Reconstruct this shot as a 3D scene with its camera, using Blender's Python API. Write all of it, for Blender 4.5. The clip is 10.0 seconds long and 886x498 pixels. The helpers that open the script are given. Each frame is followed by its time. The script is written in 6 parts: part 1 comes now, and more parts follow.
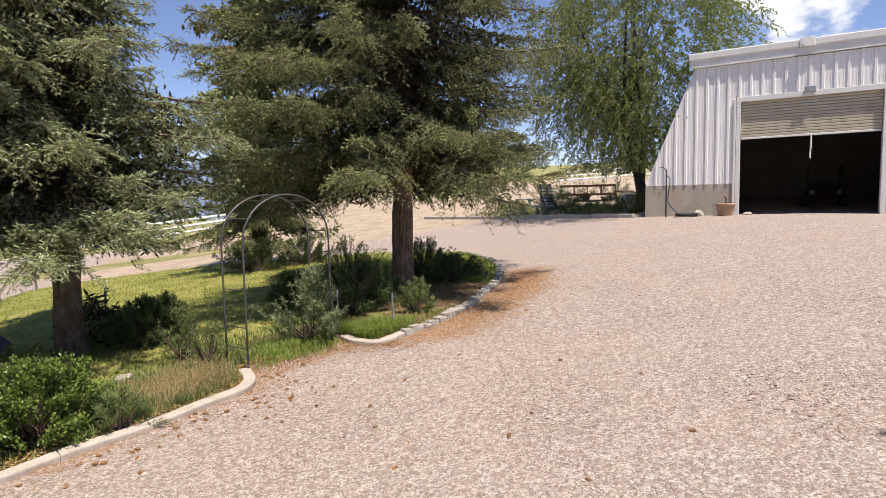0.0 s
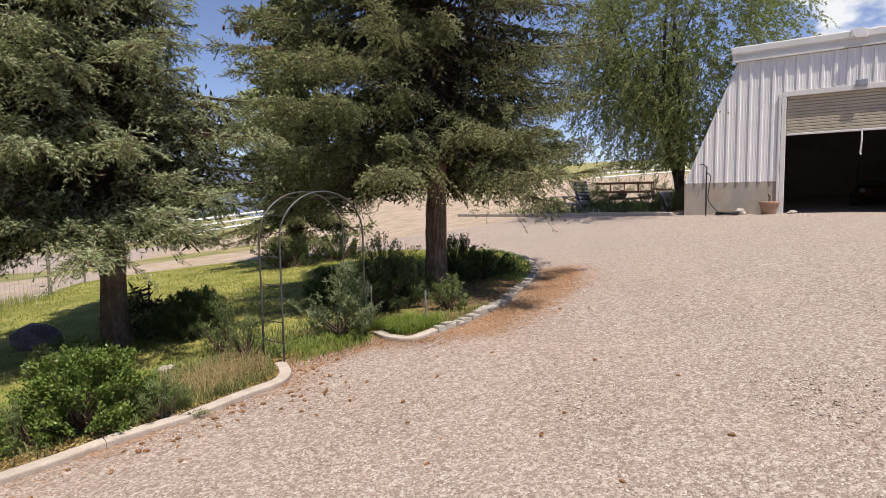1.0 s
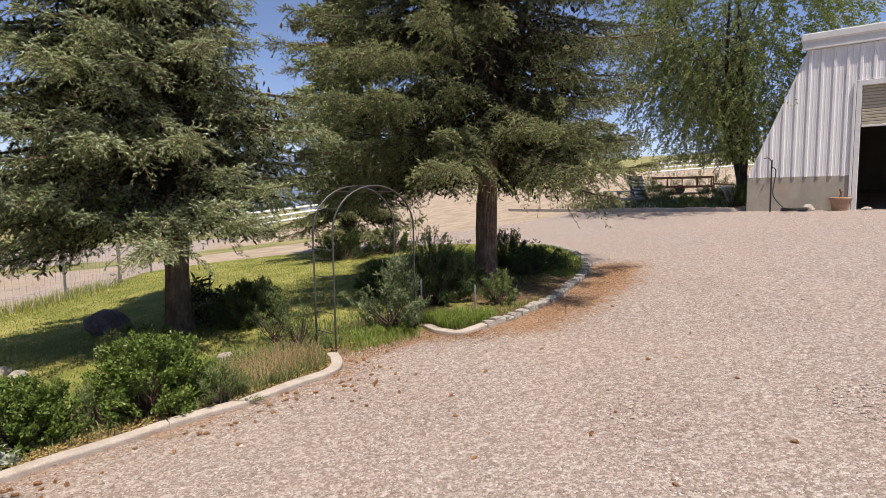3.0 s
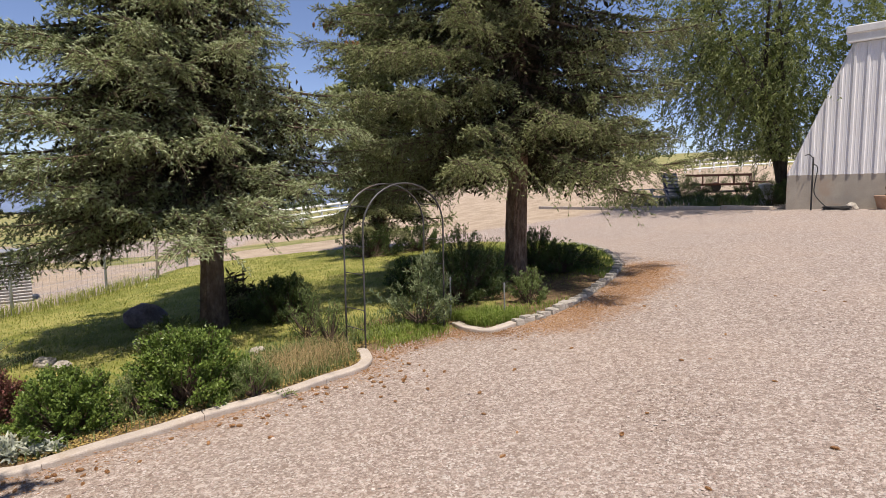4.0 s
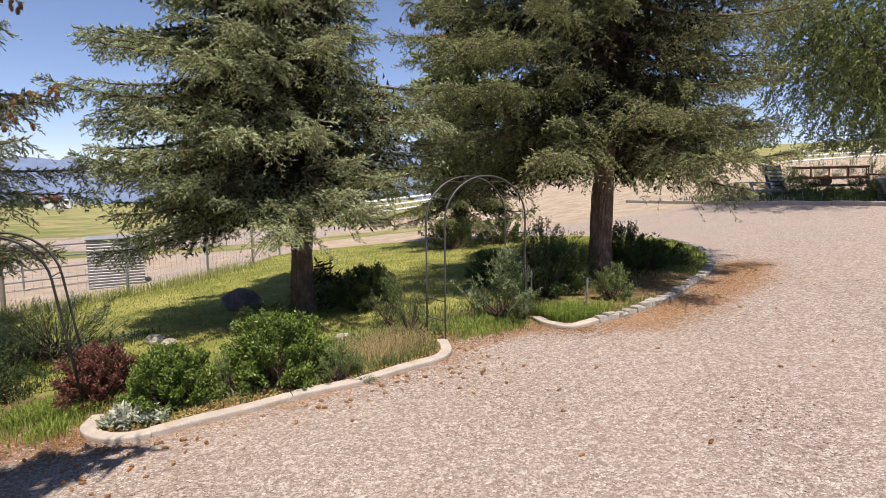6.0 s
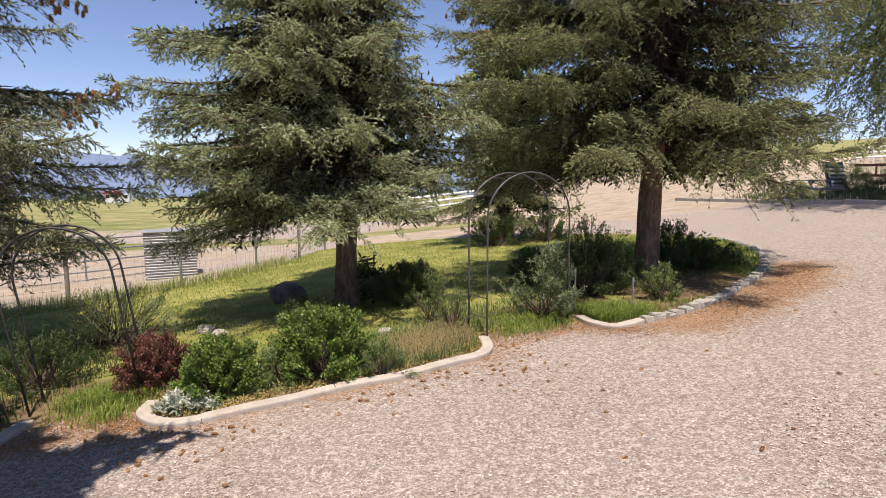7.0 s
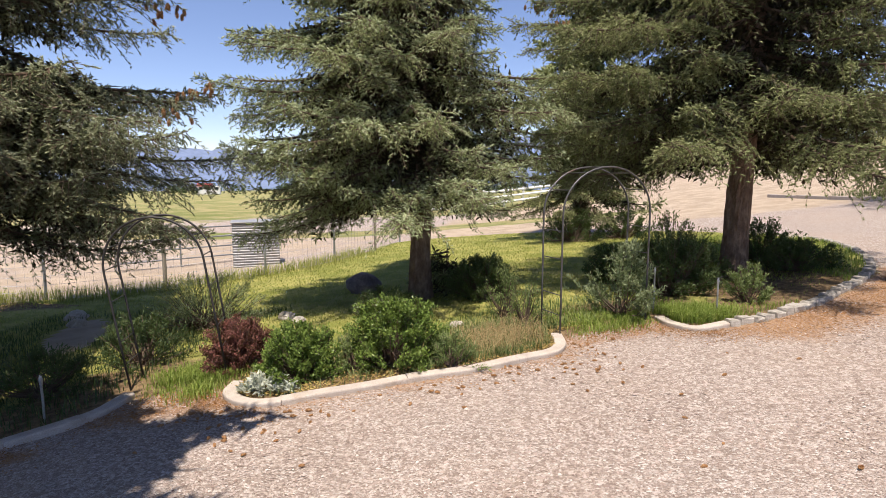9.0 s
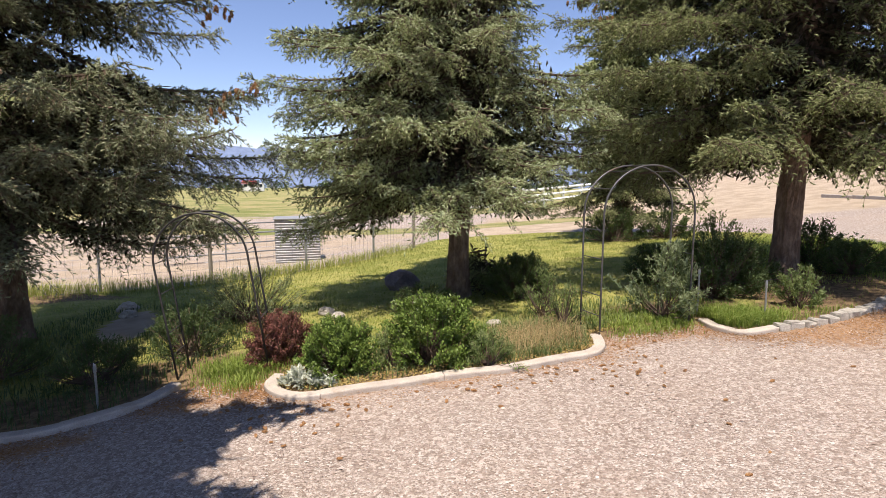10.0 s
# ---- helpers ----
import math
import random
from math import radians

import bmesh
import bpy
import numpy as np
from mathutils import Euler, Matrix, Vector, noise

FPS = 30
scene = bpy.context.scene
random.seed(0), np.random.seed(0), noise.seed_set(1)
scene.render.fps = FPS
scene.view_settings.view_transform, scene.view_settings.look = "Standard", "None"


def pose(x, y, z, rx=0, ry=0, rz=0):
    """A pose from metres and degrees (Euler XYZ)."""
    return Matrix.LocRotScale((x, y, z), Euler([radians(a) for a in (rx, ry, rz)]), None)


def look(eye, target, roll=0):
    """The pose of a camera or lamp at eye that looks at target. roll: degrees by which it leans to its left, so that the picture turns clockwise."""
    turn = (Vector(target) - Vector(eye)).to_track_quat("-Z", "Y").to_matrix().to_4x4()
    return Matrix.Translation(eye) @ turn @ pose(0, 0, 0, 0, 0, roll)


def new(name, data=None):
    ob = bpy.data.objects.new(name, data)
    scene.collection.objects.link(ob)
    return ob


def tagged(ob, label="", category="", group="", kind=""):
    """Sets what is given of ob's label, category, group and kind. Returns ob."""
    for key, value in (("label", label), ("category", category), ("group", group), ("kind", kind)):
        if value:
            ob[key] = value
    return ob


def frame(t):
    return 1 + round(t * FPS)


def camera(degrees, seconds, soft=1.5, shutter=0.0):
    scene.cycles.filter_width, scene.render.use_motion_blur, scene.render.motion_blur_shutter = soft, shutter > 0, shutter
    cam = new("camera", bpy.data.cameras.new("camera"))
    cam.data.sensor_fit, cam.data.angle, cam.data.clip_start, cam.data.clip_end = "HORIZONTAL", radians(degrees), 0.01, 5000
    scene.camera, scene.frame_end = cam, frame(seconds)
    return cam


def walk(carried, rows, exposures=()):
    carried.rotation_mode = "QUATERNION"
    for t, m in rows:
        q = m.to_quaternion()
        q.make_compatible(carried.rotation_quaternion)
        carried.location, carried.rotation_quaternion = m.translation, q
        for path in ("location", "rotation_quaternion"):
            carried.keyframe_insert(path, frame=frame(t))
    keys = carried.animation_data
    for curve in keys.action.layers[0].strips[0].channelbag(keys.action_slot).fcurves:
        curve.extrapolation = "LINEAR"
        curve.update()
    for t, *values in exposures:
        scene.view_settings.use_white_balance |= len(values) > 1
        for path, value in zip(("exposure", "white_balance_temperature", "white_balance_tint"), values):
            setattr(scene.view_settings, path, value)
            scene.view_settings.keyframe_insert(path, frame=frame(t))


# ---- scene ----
cam = camera(76.36, 10.0, soft=0.65)
EYE = (0.0, 0.0, 1.9)
EXPOSURES = [(0, 0.57), (0.5, 0.44), (2, 0.36), (4, 0.36), (5.5, 0.44), (7.5, 0.54), (10, 0.70)]
PATH = [
    (0, look(EYE, (3.3756, 9.3763, 1.0694), -1.140)),
    (0.5, look(EYE, (3.0844, 9.4745, 1.0511), -1.073)),
    (1, look(EYE, (2.8118, 9.5573, 1.0326), -0.988)),
    (1.5, look(EYE, (2.5962, 9.6161, 1.0112), -0.966)),
    (2, look(EYE, (2.3860, 9.6685, 0.9910), -0.875)),
    (2.5, look(EYE, (2.1684, 9.7176, 0.9688), -0.830)),
    (4, look(EYE, (1.4333, 9.8473, 0.9120), -0.725)),
    (4.5, look(EYE, (1.1078, 9.8873, 0.8932), -0.615)),
    (5, look(EYE, (0.7484, 9.9182, 0.8664), -0.432)),
    (5.5, look(EYE, (0.3825, 9.9353, 0.8310), -0.484)),
    (7, look(EYE, (-0.7584, 9.9035, 0.7402), -0.257)),
    (7.5, look(EYE, (-1.0824, 9.8705, 0.7161), -0.131)),
    (8, look(EYE, (-1.3829, 9.8296, 0.6887), -0.078)),
    (8.5, look(EYE, (-1.6980, 9.7766, 0.6614), -0.046)),
    (9, look(EYE, (-2.0415, 9.7082, 0.6413), 0.039)),
    (9.5, look(EYE, (-2.4094, 9.6207, 0.6203), 0.133)),
    (10, look(EYE, (-2.6986, 9.5415, 0.6050), 0.216)),
]
walk(cam, PATH, EXPOSURES)

# ---- light ----
SUN_AZ, SUN_EL = 167.0, 69.0          # degrees clockwise from +y; height
sun_way = Vector((math.sin(radians(SUN_AZ)) * math.cos(radians(SUN_EL)),
                  math.cos(radians(SUN_AZ)) * math.cos(radians(SUN_EL)), math.sin(radians(SUN_EL))))
world = bpy.data.worlds.new("sky_world")
scene.world = world
world.use_nodes = True
wn, wl = world.node_tree.nodes, world.node_tree.links
wn.clear()
w_out = wn.new("ShaderNodeOutputWorld")
w_bg = wn.new("ShaderNodeBackground")
w_sky = wn.new("ShaderNodeTexSky")
w_sky.sky_type = "NISHITA"
w_sky.sun_disc = False
w_sky.sun_elevation, w_sky.sun_rotation = radians(SUN_EL), radians(SUN_AZ)
w_sky.altitude, w_sky.air_density, w_sky.dust_density, w_sky.ozone_density = 1800, 1.0, 0.0, 3.5
w_bg.inputs[1].default_value = 0.085
# fair-weather clouds over the barn
w_co = wn.new("ShaderNodeTexCoord")
w_map = wn.new("ShaderNodeMapping")
w_map.inputs["Scale"].default_value = (7.0, 7.0, 13.0)
w_no = wn.new("ShaderNodeTexNoise")
w_no.inputs["Scale"].default_value, w_no.inputs["Detail"].default_value = 1.0, 9.0
w_no.inputs["Roughness"].default_value = 0.55
w_dot = wn.new("ShaderNodeVectorMath")
w_dot.operation = "DOT_PRODUCT"
w_dot.inputs[1].default_value = (math.sin(radians(53)) * math.cos(radians(17)),
                                 math.cos(radians(53)) * math.cos(radians(17)), math.sin(radians(17)))
w_lim = wn.new("ShaderNodeMapRange")
w_lim.inputs["From Min"].default_value, w_lim.inputs["From Max"].default_value = 0.982, 1.0
w_add = wn.new("ShaderNodeMath")
w_add.operation = "MULTIPLY_ADD"
w_add.inputs[1].default_value = 0.30
w_ramp = wn.new("ShaderNodeMapRange")
w_ramp.interpolation_type = "SMOOTHSTEP"
w_ramp.inputs["From Min"].default_value, w_ramp.inputs["From Max"].default_value = 0.715, 0.84
w_mix = wn.new("ShaderNodeMix")
w_mix.data_type = "RGBA"
w_mix.inputs[7].default_value = (8.2, 8.3, 8.6, 1)
wl.new(w_co.outputs["Generated"], w_map.inputs["Vector"])
wl.new(w_map.outputs[0], w_no.inputs["Vector"])
wl.new(w_co.outputs["Generated"], w_dot.inputs[0])
wl.new(w_dot.outputs["Value"], w_lim.inputs["Value"])
wl.new(w_lim.outputs[0], w_add.inputs[0])
wl.new(w_no.outputs[0], w_add.inputs[2])
wl.new(w_add.outputs[0], w_ramp.inputs["Value"])
wl.new(w_ramp.outputs[0], w_mix.inputs[0])
w_tint = wn.new("ShaderNodeMix")
w_tint.data_type, w_tint.blend_type = "RGBA", "MULTIPLY"
w_tint.inputs[0].default_value = 1.0
w_tint.inputs[7].default_value = (1.42, 1.22, 1.26, 1)
wl.new(w_sky.outputs[0], w_tint.inputs[6])
wl.new(w_tint.outputs[2], w_mix.inputs[6])
wl.new(w_mix.outputs[2], w_bg.inputs[0])
wl.new(w_bg.outputs[0], w_out.inputs[0])

sun_data = bpy.data.lights.new("sun", "SUN")
sun_data.energy, sun_data.angle, sun_data.color = 5.0, radians(0.55), (1.0, 0.90, 0.78)
sun = new("sun", sun_data)
sun.matrix_world = look(sun_way * 50, (0, 0, 0))

# ---- materials ----
def node(nt, kind, **values):
    n = nt.nodes.new("ShaderNode" + kind)
    for key, v in values.items():
        n.inputs[key.replace("_", " ")].default_value = v
    return n


def base_mat(name, rough=0.8, metal=0.0, spec=0.3):
    m = bpy.data.materials.new(name)
    m.use_nodes = True
    nt = m.node_tree
    b = nt.nodes["Principled BSDF"]
    b.inputs["Roughness"].default_value = rough
    b.inputs["Metallic"].default_value = metal
    b.inputs["Specular IOR Level"].default_value = spec
    return m, nt, b


def mix_rgb(nt, fac, a, b, mode="MIX"):
    n = nt.nodes.new("ShaderNodeMix")
    n.data_type, n.blend_type = "RGBA", mode
    for key, v in (("Factor", fac), ("A", a), ("B", b)):
        sock = [s for s in n.inputs if s.name == key and (s.type == "RGBA" if key != "Factor" else s.type == "VALUE")][0]
        if isinstance(v, (tuple, list)):
            sock.default_value = (*v[:3], 1)
        elif isinstance(v, (int, float)):
            sock.default_value = v
        else:
            nt.links.new(v, sock)
    return [s for s in n.outputs if s.type == "RGBA"][0]


def math_node(nt, op, a, b=0.0, c=None):
    n = nt.nodes.new("ShaderNodeMath")
    n.operation = op
    for i, v in enumerate((a, b) if c is None else (a, b, c)):
        if isinstance(v, (int, float)):
            n.inputs[i].default_value = v
        else:
            nt.links.new(v, n.inputs[i])
    return n.outputs[0]


def span(nt, v, lo, hi, to=(0.0, 1.0), smooth=True):
    n = nt.nodes.new("ShaderNodeMapRange")
    n.interpolation_type = "SMOOTHSTEP" if smooth else "LINEAR"
    nt.links.new(v, n.inputs["Value"])
    for key, x in (("From Min", lo), ("From Max", hi), ("To Min", to[0]), ("To Max", to[1])):
        n.inputs[key].default_value = x
    return n.outputs[0]


def noise_node(nt, scale, detail=4.0, rough=0.55, where=None):
    n = node(nt, "TexNoise", Scale=scale, Detail=detail, Roughness=rough)
    co = where
    if co is None:
        co = nt.nodes.new("ShaderNodeNewGeometry").outputs["Position"]
    nt.links.new(co, n.inputs["Vector"])
    return n.outputs[0]


def bump(nt, b, height, strength=0.4, dist=0.01):
    n = nt.nodes.new("ShaderNodeBump")
    n.inputs["Strength"].default_value, n.inputs["Distance"].default_value = strength, dist
    nt.links.new(height, n.inputs["Height"])
    nt.links.new(n.outputs[0], b.inputs["Normal"])


def mottled(name, c1, c2, scale=6.0, fine=60.0, rough=0.8, metal=0.0, bumps=0.3, dist=0.006, spec=0.3, stain=None, stretch=None):
    """A surface with broad blotches, fine grain and relief."""
    m, nt, b = base_mat(name, rough, metal, spec)
    where = None
    co = nt.nodes.new("ShaderNodeTexCoord").outputs["Object"]
    if stretch:
        mp = nt.nodes.new("ShaderNodeMapping")
        mp.inputs["Scale"].default_value = stretch
        nt.links.new(co, mp.inputs[0])
        where = mp.outputs[0]
    else:
        where = co
    big = span(nt, noise_node(nt, scale, 5, 0.6, where), 0.3, 0.7)
    tiny = noise_node(nt, fine, 3, 0.6, where)
    col = mix_rgb(nt, big, c1, c2)
    col = mix_rgb(nt, span(nt, tiny, 0.3, 0.75, (0.0, 0.5)), col, tuple(x * 0.6 for x in c1))
    if stain:
        col = mix_rgb(nt, span(nt, noise_node(nt, scale * 0.45, 6, 0.7, where), 0.52, 0.72, (0, 0.75)), col, stain)
    nt.links.new(col, b.inputs["Base Color"])
    nt.links.new(span(nt, tiny, 0.2, 0.8, (rough - 0.1, min(1, rough + 0.1))), b.inputs["Roughness"])
    bump(nt, b, tiny, bumps, dist)
    return m


def leafy(name, dark, light, tip=None, rough=0.55, through_light=0.25):
    """Leaves or needles: each leaf its own tone; a point value lightens it from old wood (0) to this year's growth (1),
    on spruces also by which way a shoot points.
    """
    m, nt, b = base_mat(name, rough, 0, 0.25)
    geo = nt.nodes.new("ShaderNodeNewGeometry")
    rnd = geo.outputs["Random Per Island"]
    leaf_tone = nt.nodes.new("ShaderNodeAttribute")
    leaf_tone.attribute_name = "leaf_tone"
    patch = span(nt, noise_node(nt, 2.2, 3), 0.35, 0.65)
    col = mix_rgb(nt, math_node(nt, "MULTIPLY_ADD", rnd, 0.5, math_node(nt, "MULTIPLY", patch, 0.5)), dark, light)
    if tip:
        col = mix_rgb(nt, span(nt, leaf_tone.outputs["Fac"], 0.45, 1.0, (0, 0.85)), col, tip)
    nt.links.new(col, b.inputs["Base Color"])
    tr = nt.nodes.new("ShaderNodeBsdfTranslucent")
    nt.links.new(mix_rgb(nt, 0.5, col, (0.30, 0.42, 0.06), "MIX"), tr.inputs["Color"])
    sh = nt.nodes.new("ShaderNodeMixShader")
    sh.inputs[0].default_value = through_light
    nt.links.new(b.outputs[0], sh.inputs[1])
    nt.links.new(tr.outputs[0], sh.inputs[2])
    nt.links.new(sh.outputs[0], nt.nodes["Material Output"].inputs["Surface"])
    return m


M = {}
M["concrete"] = mottled("kerb_concrete", (0.42, 0.365, 0.32), (0.53, 0.465, 0.41), 5, 90, 0.9, 0, 0.6, 0.006, 0.2, (0.31, 0.245, 0.185))
M["stone"] = mottled("kerb_stone", (0.30, 0.275, 0.245), (0.52, 0.48, 0.43), 9, 70, 0.9, 0, 0.8, 0.015, 0.2, (0.21, 0.18, 0.15))
M["stem"] = mottled("stem_wall_concrete", (0.37, 0.335, 0.285), (0.47, 0.42, 0.35), 2.2, 60, 0.9, 0, 0.4, 0.006, 0.2, (0.40, 0.30, 0.22))
M["siding"] = mottled("white_siding_steel", (0.78, 0.77, 0.77), (0.84, 0.83, 0.83), 1.2, 40, 0.55, 0.0, 0.0, 0.001, 0.25, (0.64, 0.62, 0.60))
M["trim"] = mottled("white_trim_steel", (0.68, 0.67, 0.65), (0.75, 0.74, 0.72), 2.0, 50, 0.6, 0, 0.05, 0.002, 0.3, (0.58, 0.55, 0.50))
M["doorslat"] = mottled("cream_roll_door", (0.42, 0.38, 0.29), (0.50, 0.45, 0.35), 2.0, 50, 0.5, 0, 0.05, 0.002, 0.4, (0.30, 0.26, 0.21))
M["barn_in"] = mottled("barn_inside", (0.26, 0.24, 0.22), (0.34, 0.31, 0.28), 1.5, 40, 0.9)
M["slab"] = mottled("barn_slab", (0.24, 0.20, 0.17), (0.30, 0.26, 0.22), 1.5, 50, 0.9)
M["bark"] = mottled("spruce_bark", (0.135, 0.090, 0.064), (0.29, 0.21, 0.155), 7, 26, 0.95, 0, 1.0, 0.05, 0.1, (0.075, 0.050, 0.040), (1, 1, 0.45))
M["twig"] = mottled("spruce_twig", (0.10, 0.07, 0.05), (0.17, 0.12, 0.09), 5, 60, 0.95)
M["grey_bark"] = mottled("willow_bark", (0.055, 0.045, 0.037), (0.12, 0.10, 0.085), 4, 40, 0.95, 0, 1.0, 0.03, 0.1, None, (1, 1, 0.3))
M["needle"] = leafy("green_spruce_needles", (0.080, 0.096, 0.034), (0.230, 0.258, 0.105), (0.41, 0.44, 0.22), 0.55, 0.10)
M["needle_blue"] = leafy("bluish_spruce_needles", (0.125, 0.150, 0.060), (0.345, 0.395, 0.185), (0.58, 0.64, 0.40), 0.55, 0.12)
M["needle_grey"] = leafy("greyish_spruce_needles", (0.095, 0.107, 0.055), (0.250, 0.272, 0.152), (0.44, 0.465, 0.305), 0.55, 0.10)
# near-black twig colour puts inner shade into the crowns
M["twig_fill"] = leafy("dark_twig_fill", (0.030, 0.024, 0.016), (0.070, 0.058, 0.036), None, 0.9, 0.05)
M["willow"] = leafy("willow_leaves", (0.072, 0.090, 0.027), (0.175, 0.200, 0.068), (0.29, 0.31, 0.13), 0.45, 0.28)
M["bush"] = leafy("bright_shrub_leaves", (0.040, 0.072, 0.014), (0.120, 0.180, 0.038), (0.23, 0.31, 0.075), 0.35, 0.25)
# leaf colour dark enough to stand in for the shade under the trees
M["darkbush"] = leafy("shade_dark_leaves", (0.025, 0.045, 0.018), (0.065, 0.095, 0.035), (0.10, 0.13, 0.05), 0.5, 0.2)
M["purple"] = leafy("barberry_leaves", (0.075, 0.022, 0.025), (0.180, 0.060, 0.055), (0.26, 0.11, 0.09), 0.5, 0.2)
M["silver"] = leafy("silver_leaves", (0.30, 0.32, 0.25), (0.46, 0.48, 0.40), (0.55, 0.56, 0.48), 0.7, 0.15)
M["olive"] = leafy("grey_green_leaves", (0.095, 0.130, 0.055), (0.210, 0.250, 0.125), (0.33, 0.37, 0.22), 0.55, 0.2)
M["grass"] = leafy("lawn_grass", (0.210, 0.235, 0.050), (0.330, 0.345, 0.090), (0.46, 0.42, 0.15), 0.6, 0.35)
M["lush"] = leafy("lush_grass", (0.120, 0.180, 0.030), (0.250, 0.320, 0.065), (0.38, 0.41, 0.13), 0.5, 0.35)
M["dry"] = leafy("dry_grass", (0.230, 0.150, 0.075), (0.420, 0.320, 0.170), (0.50, 0.38, 0.20), 0.7, 0.25)
M["weed"] = leafy("weed_leaves", (0.070, 0.110, 0.035), (0.170, 0.210, 0.080), (0.26, 0.30, 0.13), 0.6, 0.3)
M["cone"] = mottled("spruce_cone", (0.26, 0.13, 0.055), (0.50, 0.29, 0.14), 40, 200, 0.8, 0, 0.5, 0.003)
M["litter"] = leafy("fallen_needles", (0.20, 0.085, 0.030), (0.42, 0.22, 0.09), None, 0.8, 0.1)
M["black_iron"] = mottled("weathered_iron", (0.022, 0.020, 0.020), (0.055, 0.050, 0.048), 8, 90, 0.55, 0.0, 0.2, 0.002, 0.4, (0.07, 0.045, 0.03))
M["grey_iron"] = mottled("grey_painted_tube", (0.085, 0.083, 0.085), (0.14, 0.135, 0.135), 8, 90, 0.45, 0.4, 0.2, 0.002, 0.4, (0.12, 0.08, 0.06))
M["galv"] = mottled("galvanised_steel", (0.30, 0.31, 0.32), (0.42, 0.43, 0.44), 6, 60, 0.45, 0.7, 0.1, 0.002, 0.5)
M["white_vinyl"] = mottled("white_fence_vinyl", (0.74, 0.74, 0.74), (0.80, 0.80, 0.79), 2, 40, 0.5)
M["wood_post"] = mottled("weathered_post", (0.20, 0.17, 0.14), (0.33, 0.29, 0.24), 6, 50, 0.9, 0, 0.6, 0.006, 0.2, None, (1, 1, 0.2))
M["boulder"] = mottled("lava_boulder", (0.15, 0.125, 0.14), (0.30, 0.255, 0.28), 6, 45, 0.95, 0, 1.0, 0.03)
M["pale_rock"] = mottled("pale_rock", (0.38, 0.34, 0.29), (0.55, 0.50, 0.44), 7, 50, 0.9, 0, 0.8, 0.02)
M["terracotta"] = mottled("clay_pot", (0.36, 0.22, 0.14), (0.46, 0.31, 0.21), 6, 60, 0.85, 0, 0.3, 0.003)
M["rubber"] = mottled("black_rubber", (0.025, 0.025, 0.026), (0.05, 0.048, 0.046), 8, 60, 0.6)
M["rust"] = mottled("dark_red_steel", (0.045, 0.018, 0.014), (0.085, 0.035, 0.028), 5, 60, 0.8, 0.0, 0.3, 0.003, 0.2, (0.05, 0.025, 0.02))
M["blue_tarp"] = mottled("blue_tarp", (0.030, 0.036, 0.085), (0.055, 0.065, 0.14), 5, 60, 0.5)
M["grey_box"] = mottled("grey_blue_boards", (0.22, 0.24, 0.28), (0.34, 0.36, 0.40), 4, 50, 0.7)
M["red_roof"] = mottled("red_roof", (0.50, 0.09, 0.07), (0.58, 0.13, 0.10), 1, 20, 0.5)
M["white_wall"] = mottled("white_wall", (0.70, 0.69, 0.66), (0.78, 0.77, 0.74), 1, 20, 0.8)
M["shed_steel"] = mottled("grey_corrugated_steel", (0.33, 0.33, 0.34), (0.44, 0.44, 0.44), 2, 40, 0.5, 0.4, 0.1, 0.002, 0.4, (0.30, 0.24, 0.20))
M["glass_dark"] = mottled("dark_window_glass", (0.02, 0.025, 0.03), (0.03, 0.035, 0.04), 2, 20, 0.08, 0, 0.0, 0.001, 0.5)
# distance haze is put into the hills' blue base colour
M["hill"] = mottled("haze_blue_hill", (0.150, 0.195, 0.310), (0.170, 0.220, 0.345), 0.01, 0.1, 1.0, 0, 0.0)

# ---- helpers for building ----
def part(name, bm, material, parent=None, label=""):
    """Link a bmesh as one mesh object under a thing or a part."""
    me = bpy.data.meshes.new(name)
    bm.to_mesh(me)
    bm.free()
    if material is not None:
        me.materials.append(material)
    ob = new(name, me)
    if parent is not None:
        ob.parent = parent
    return tagged(ob, label)


def np_part(name, V, F, material, parent=None, label="", leaf_tone=None, smooth=False):
    """One mesh object from numpy vertices and equal-sized faces."""
    V, F = np.asarray(V, np.float32), np.asarray(F, np.int32)
    me = bpy.data.meshes.new(name)
    k = F.shape[1]
    me.vertices.add(len(V))
    me.vertices.foreach_set("co", V.ravel())
    me.loops.add(F.size)
    me.loops.foreach_set("vertex_index", F.ravel())
    me.polygons.add(len(F))
    me.polygons.foreach_set("loop_start", np.arange(0, F.size, k, dtype=np.int32))
    me.polygons.foreach_set("use_smooth", np.full(len(F), smooth))
    if leaf_tone is not None:
        me.attributes.new("leaf_tone", "FLOAT", "POINT").data.foreach_set("value", np.asarray(leaf_tone, np.float32))
    me.materials.append(material)
    me.update(calc_edges=True)
    ob = new(name, me)
    if parent is not None:
        ob.parent = parent
    return tagged(ob, label)


def thing(name, x, y, z, rz=0.0, label="", category="", group="", kind=""):
    ob = new(name)
    ob.matrix_world = pose(x, y, z, 0, 0, rz)
    ob.empty_display_size = 0.2
    return tagged(ob, label, category, group, kind)


def box(bm, x0, x1, y0, y1, z0, z1, bevel=0.0):
    r = bmesh.ops.create_cube(bm, size=1.0, matrix=Matrix.LocRotScale(((x0 + x1) / 2, (y0 + y1) / 2, (z0 + z1) / 2), None, (x1 - x0, y1 - y0, z1 - z0)))
    if bevel:
        edges = list({e for v in r["verts"] for e in v.link_edges})
        bmesh.ops.bevel(bm, geom=edges, offset=bevel, segments=2, affect="EDGES", profile=0.5)
    return bm


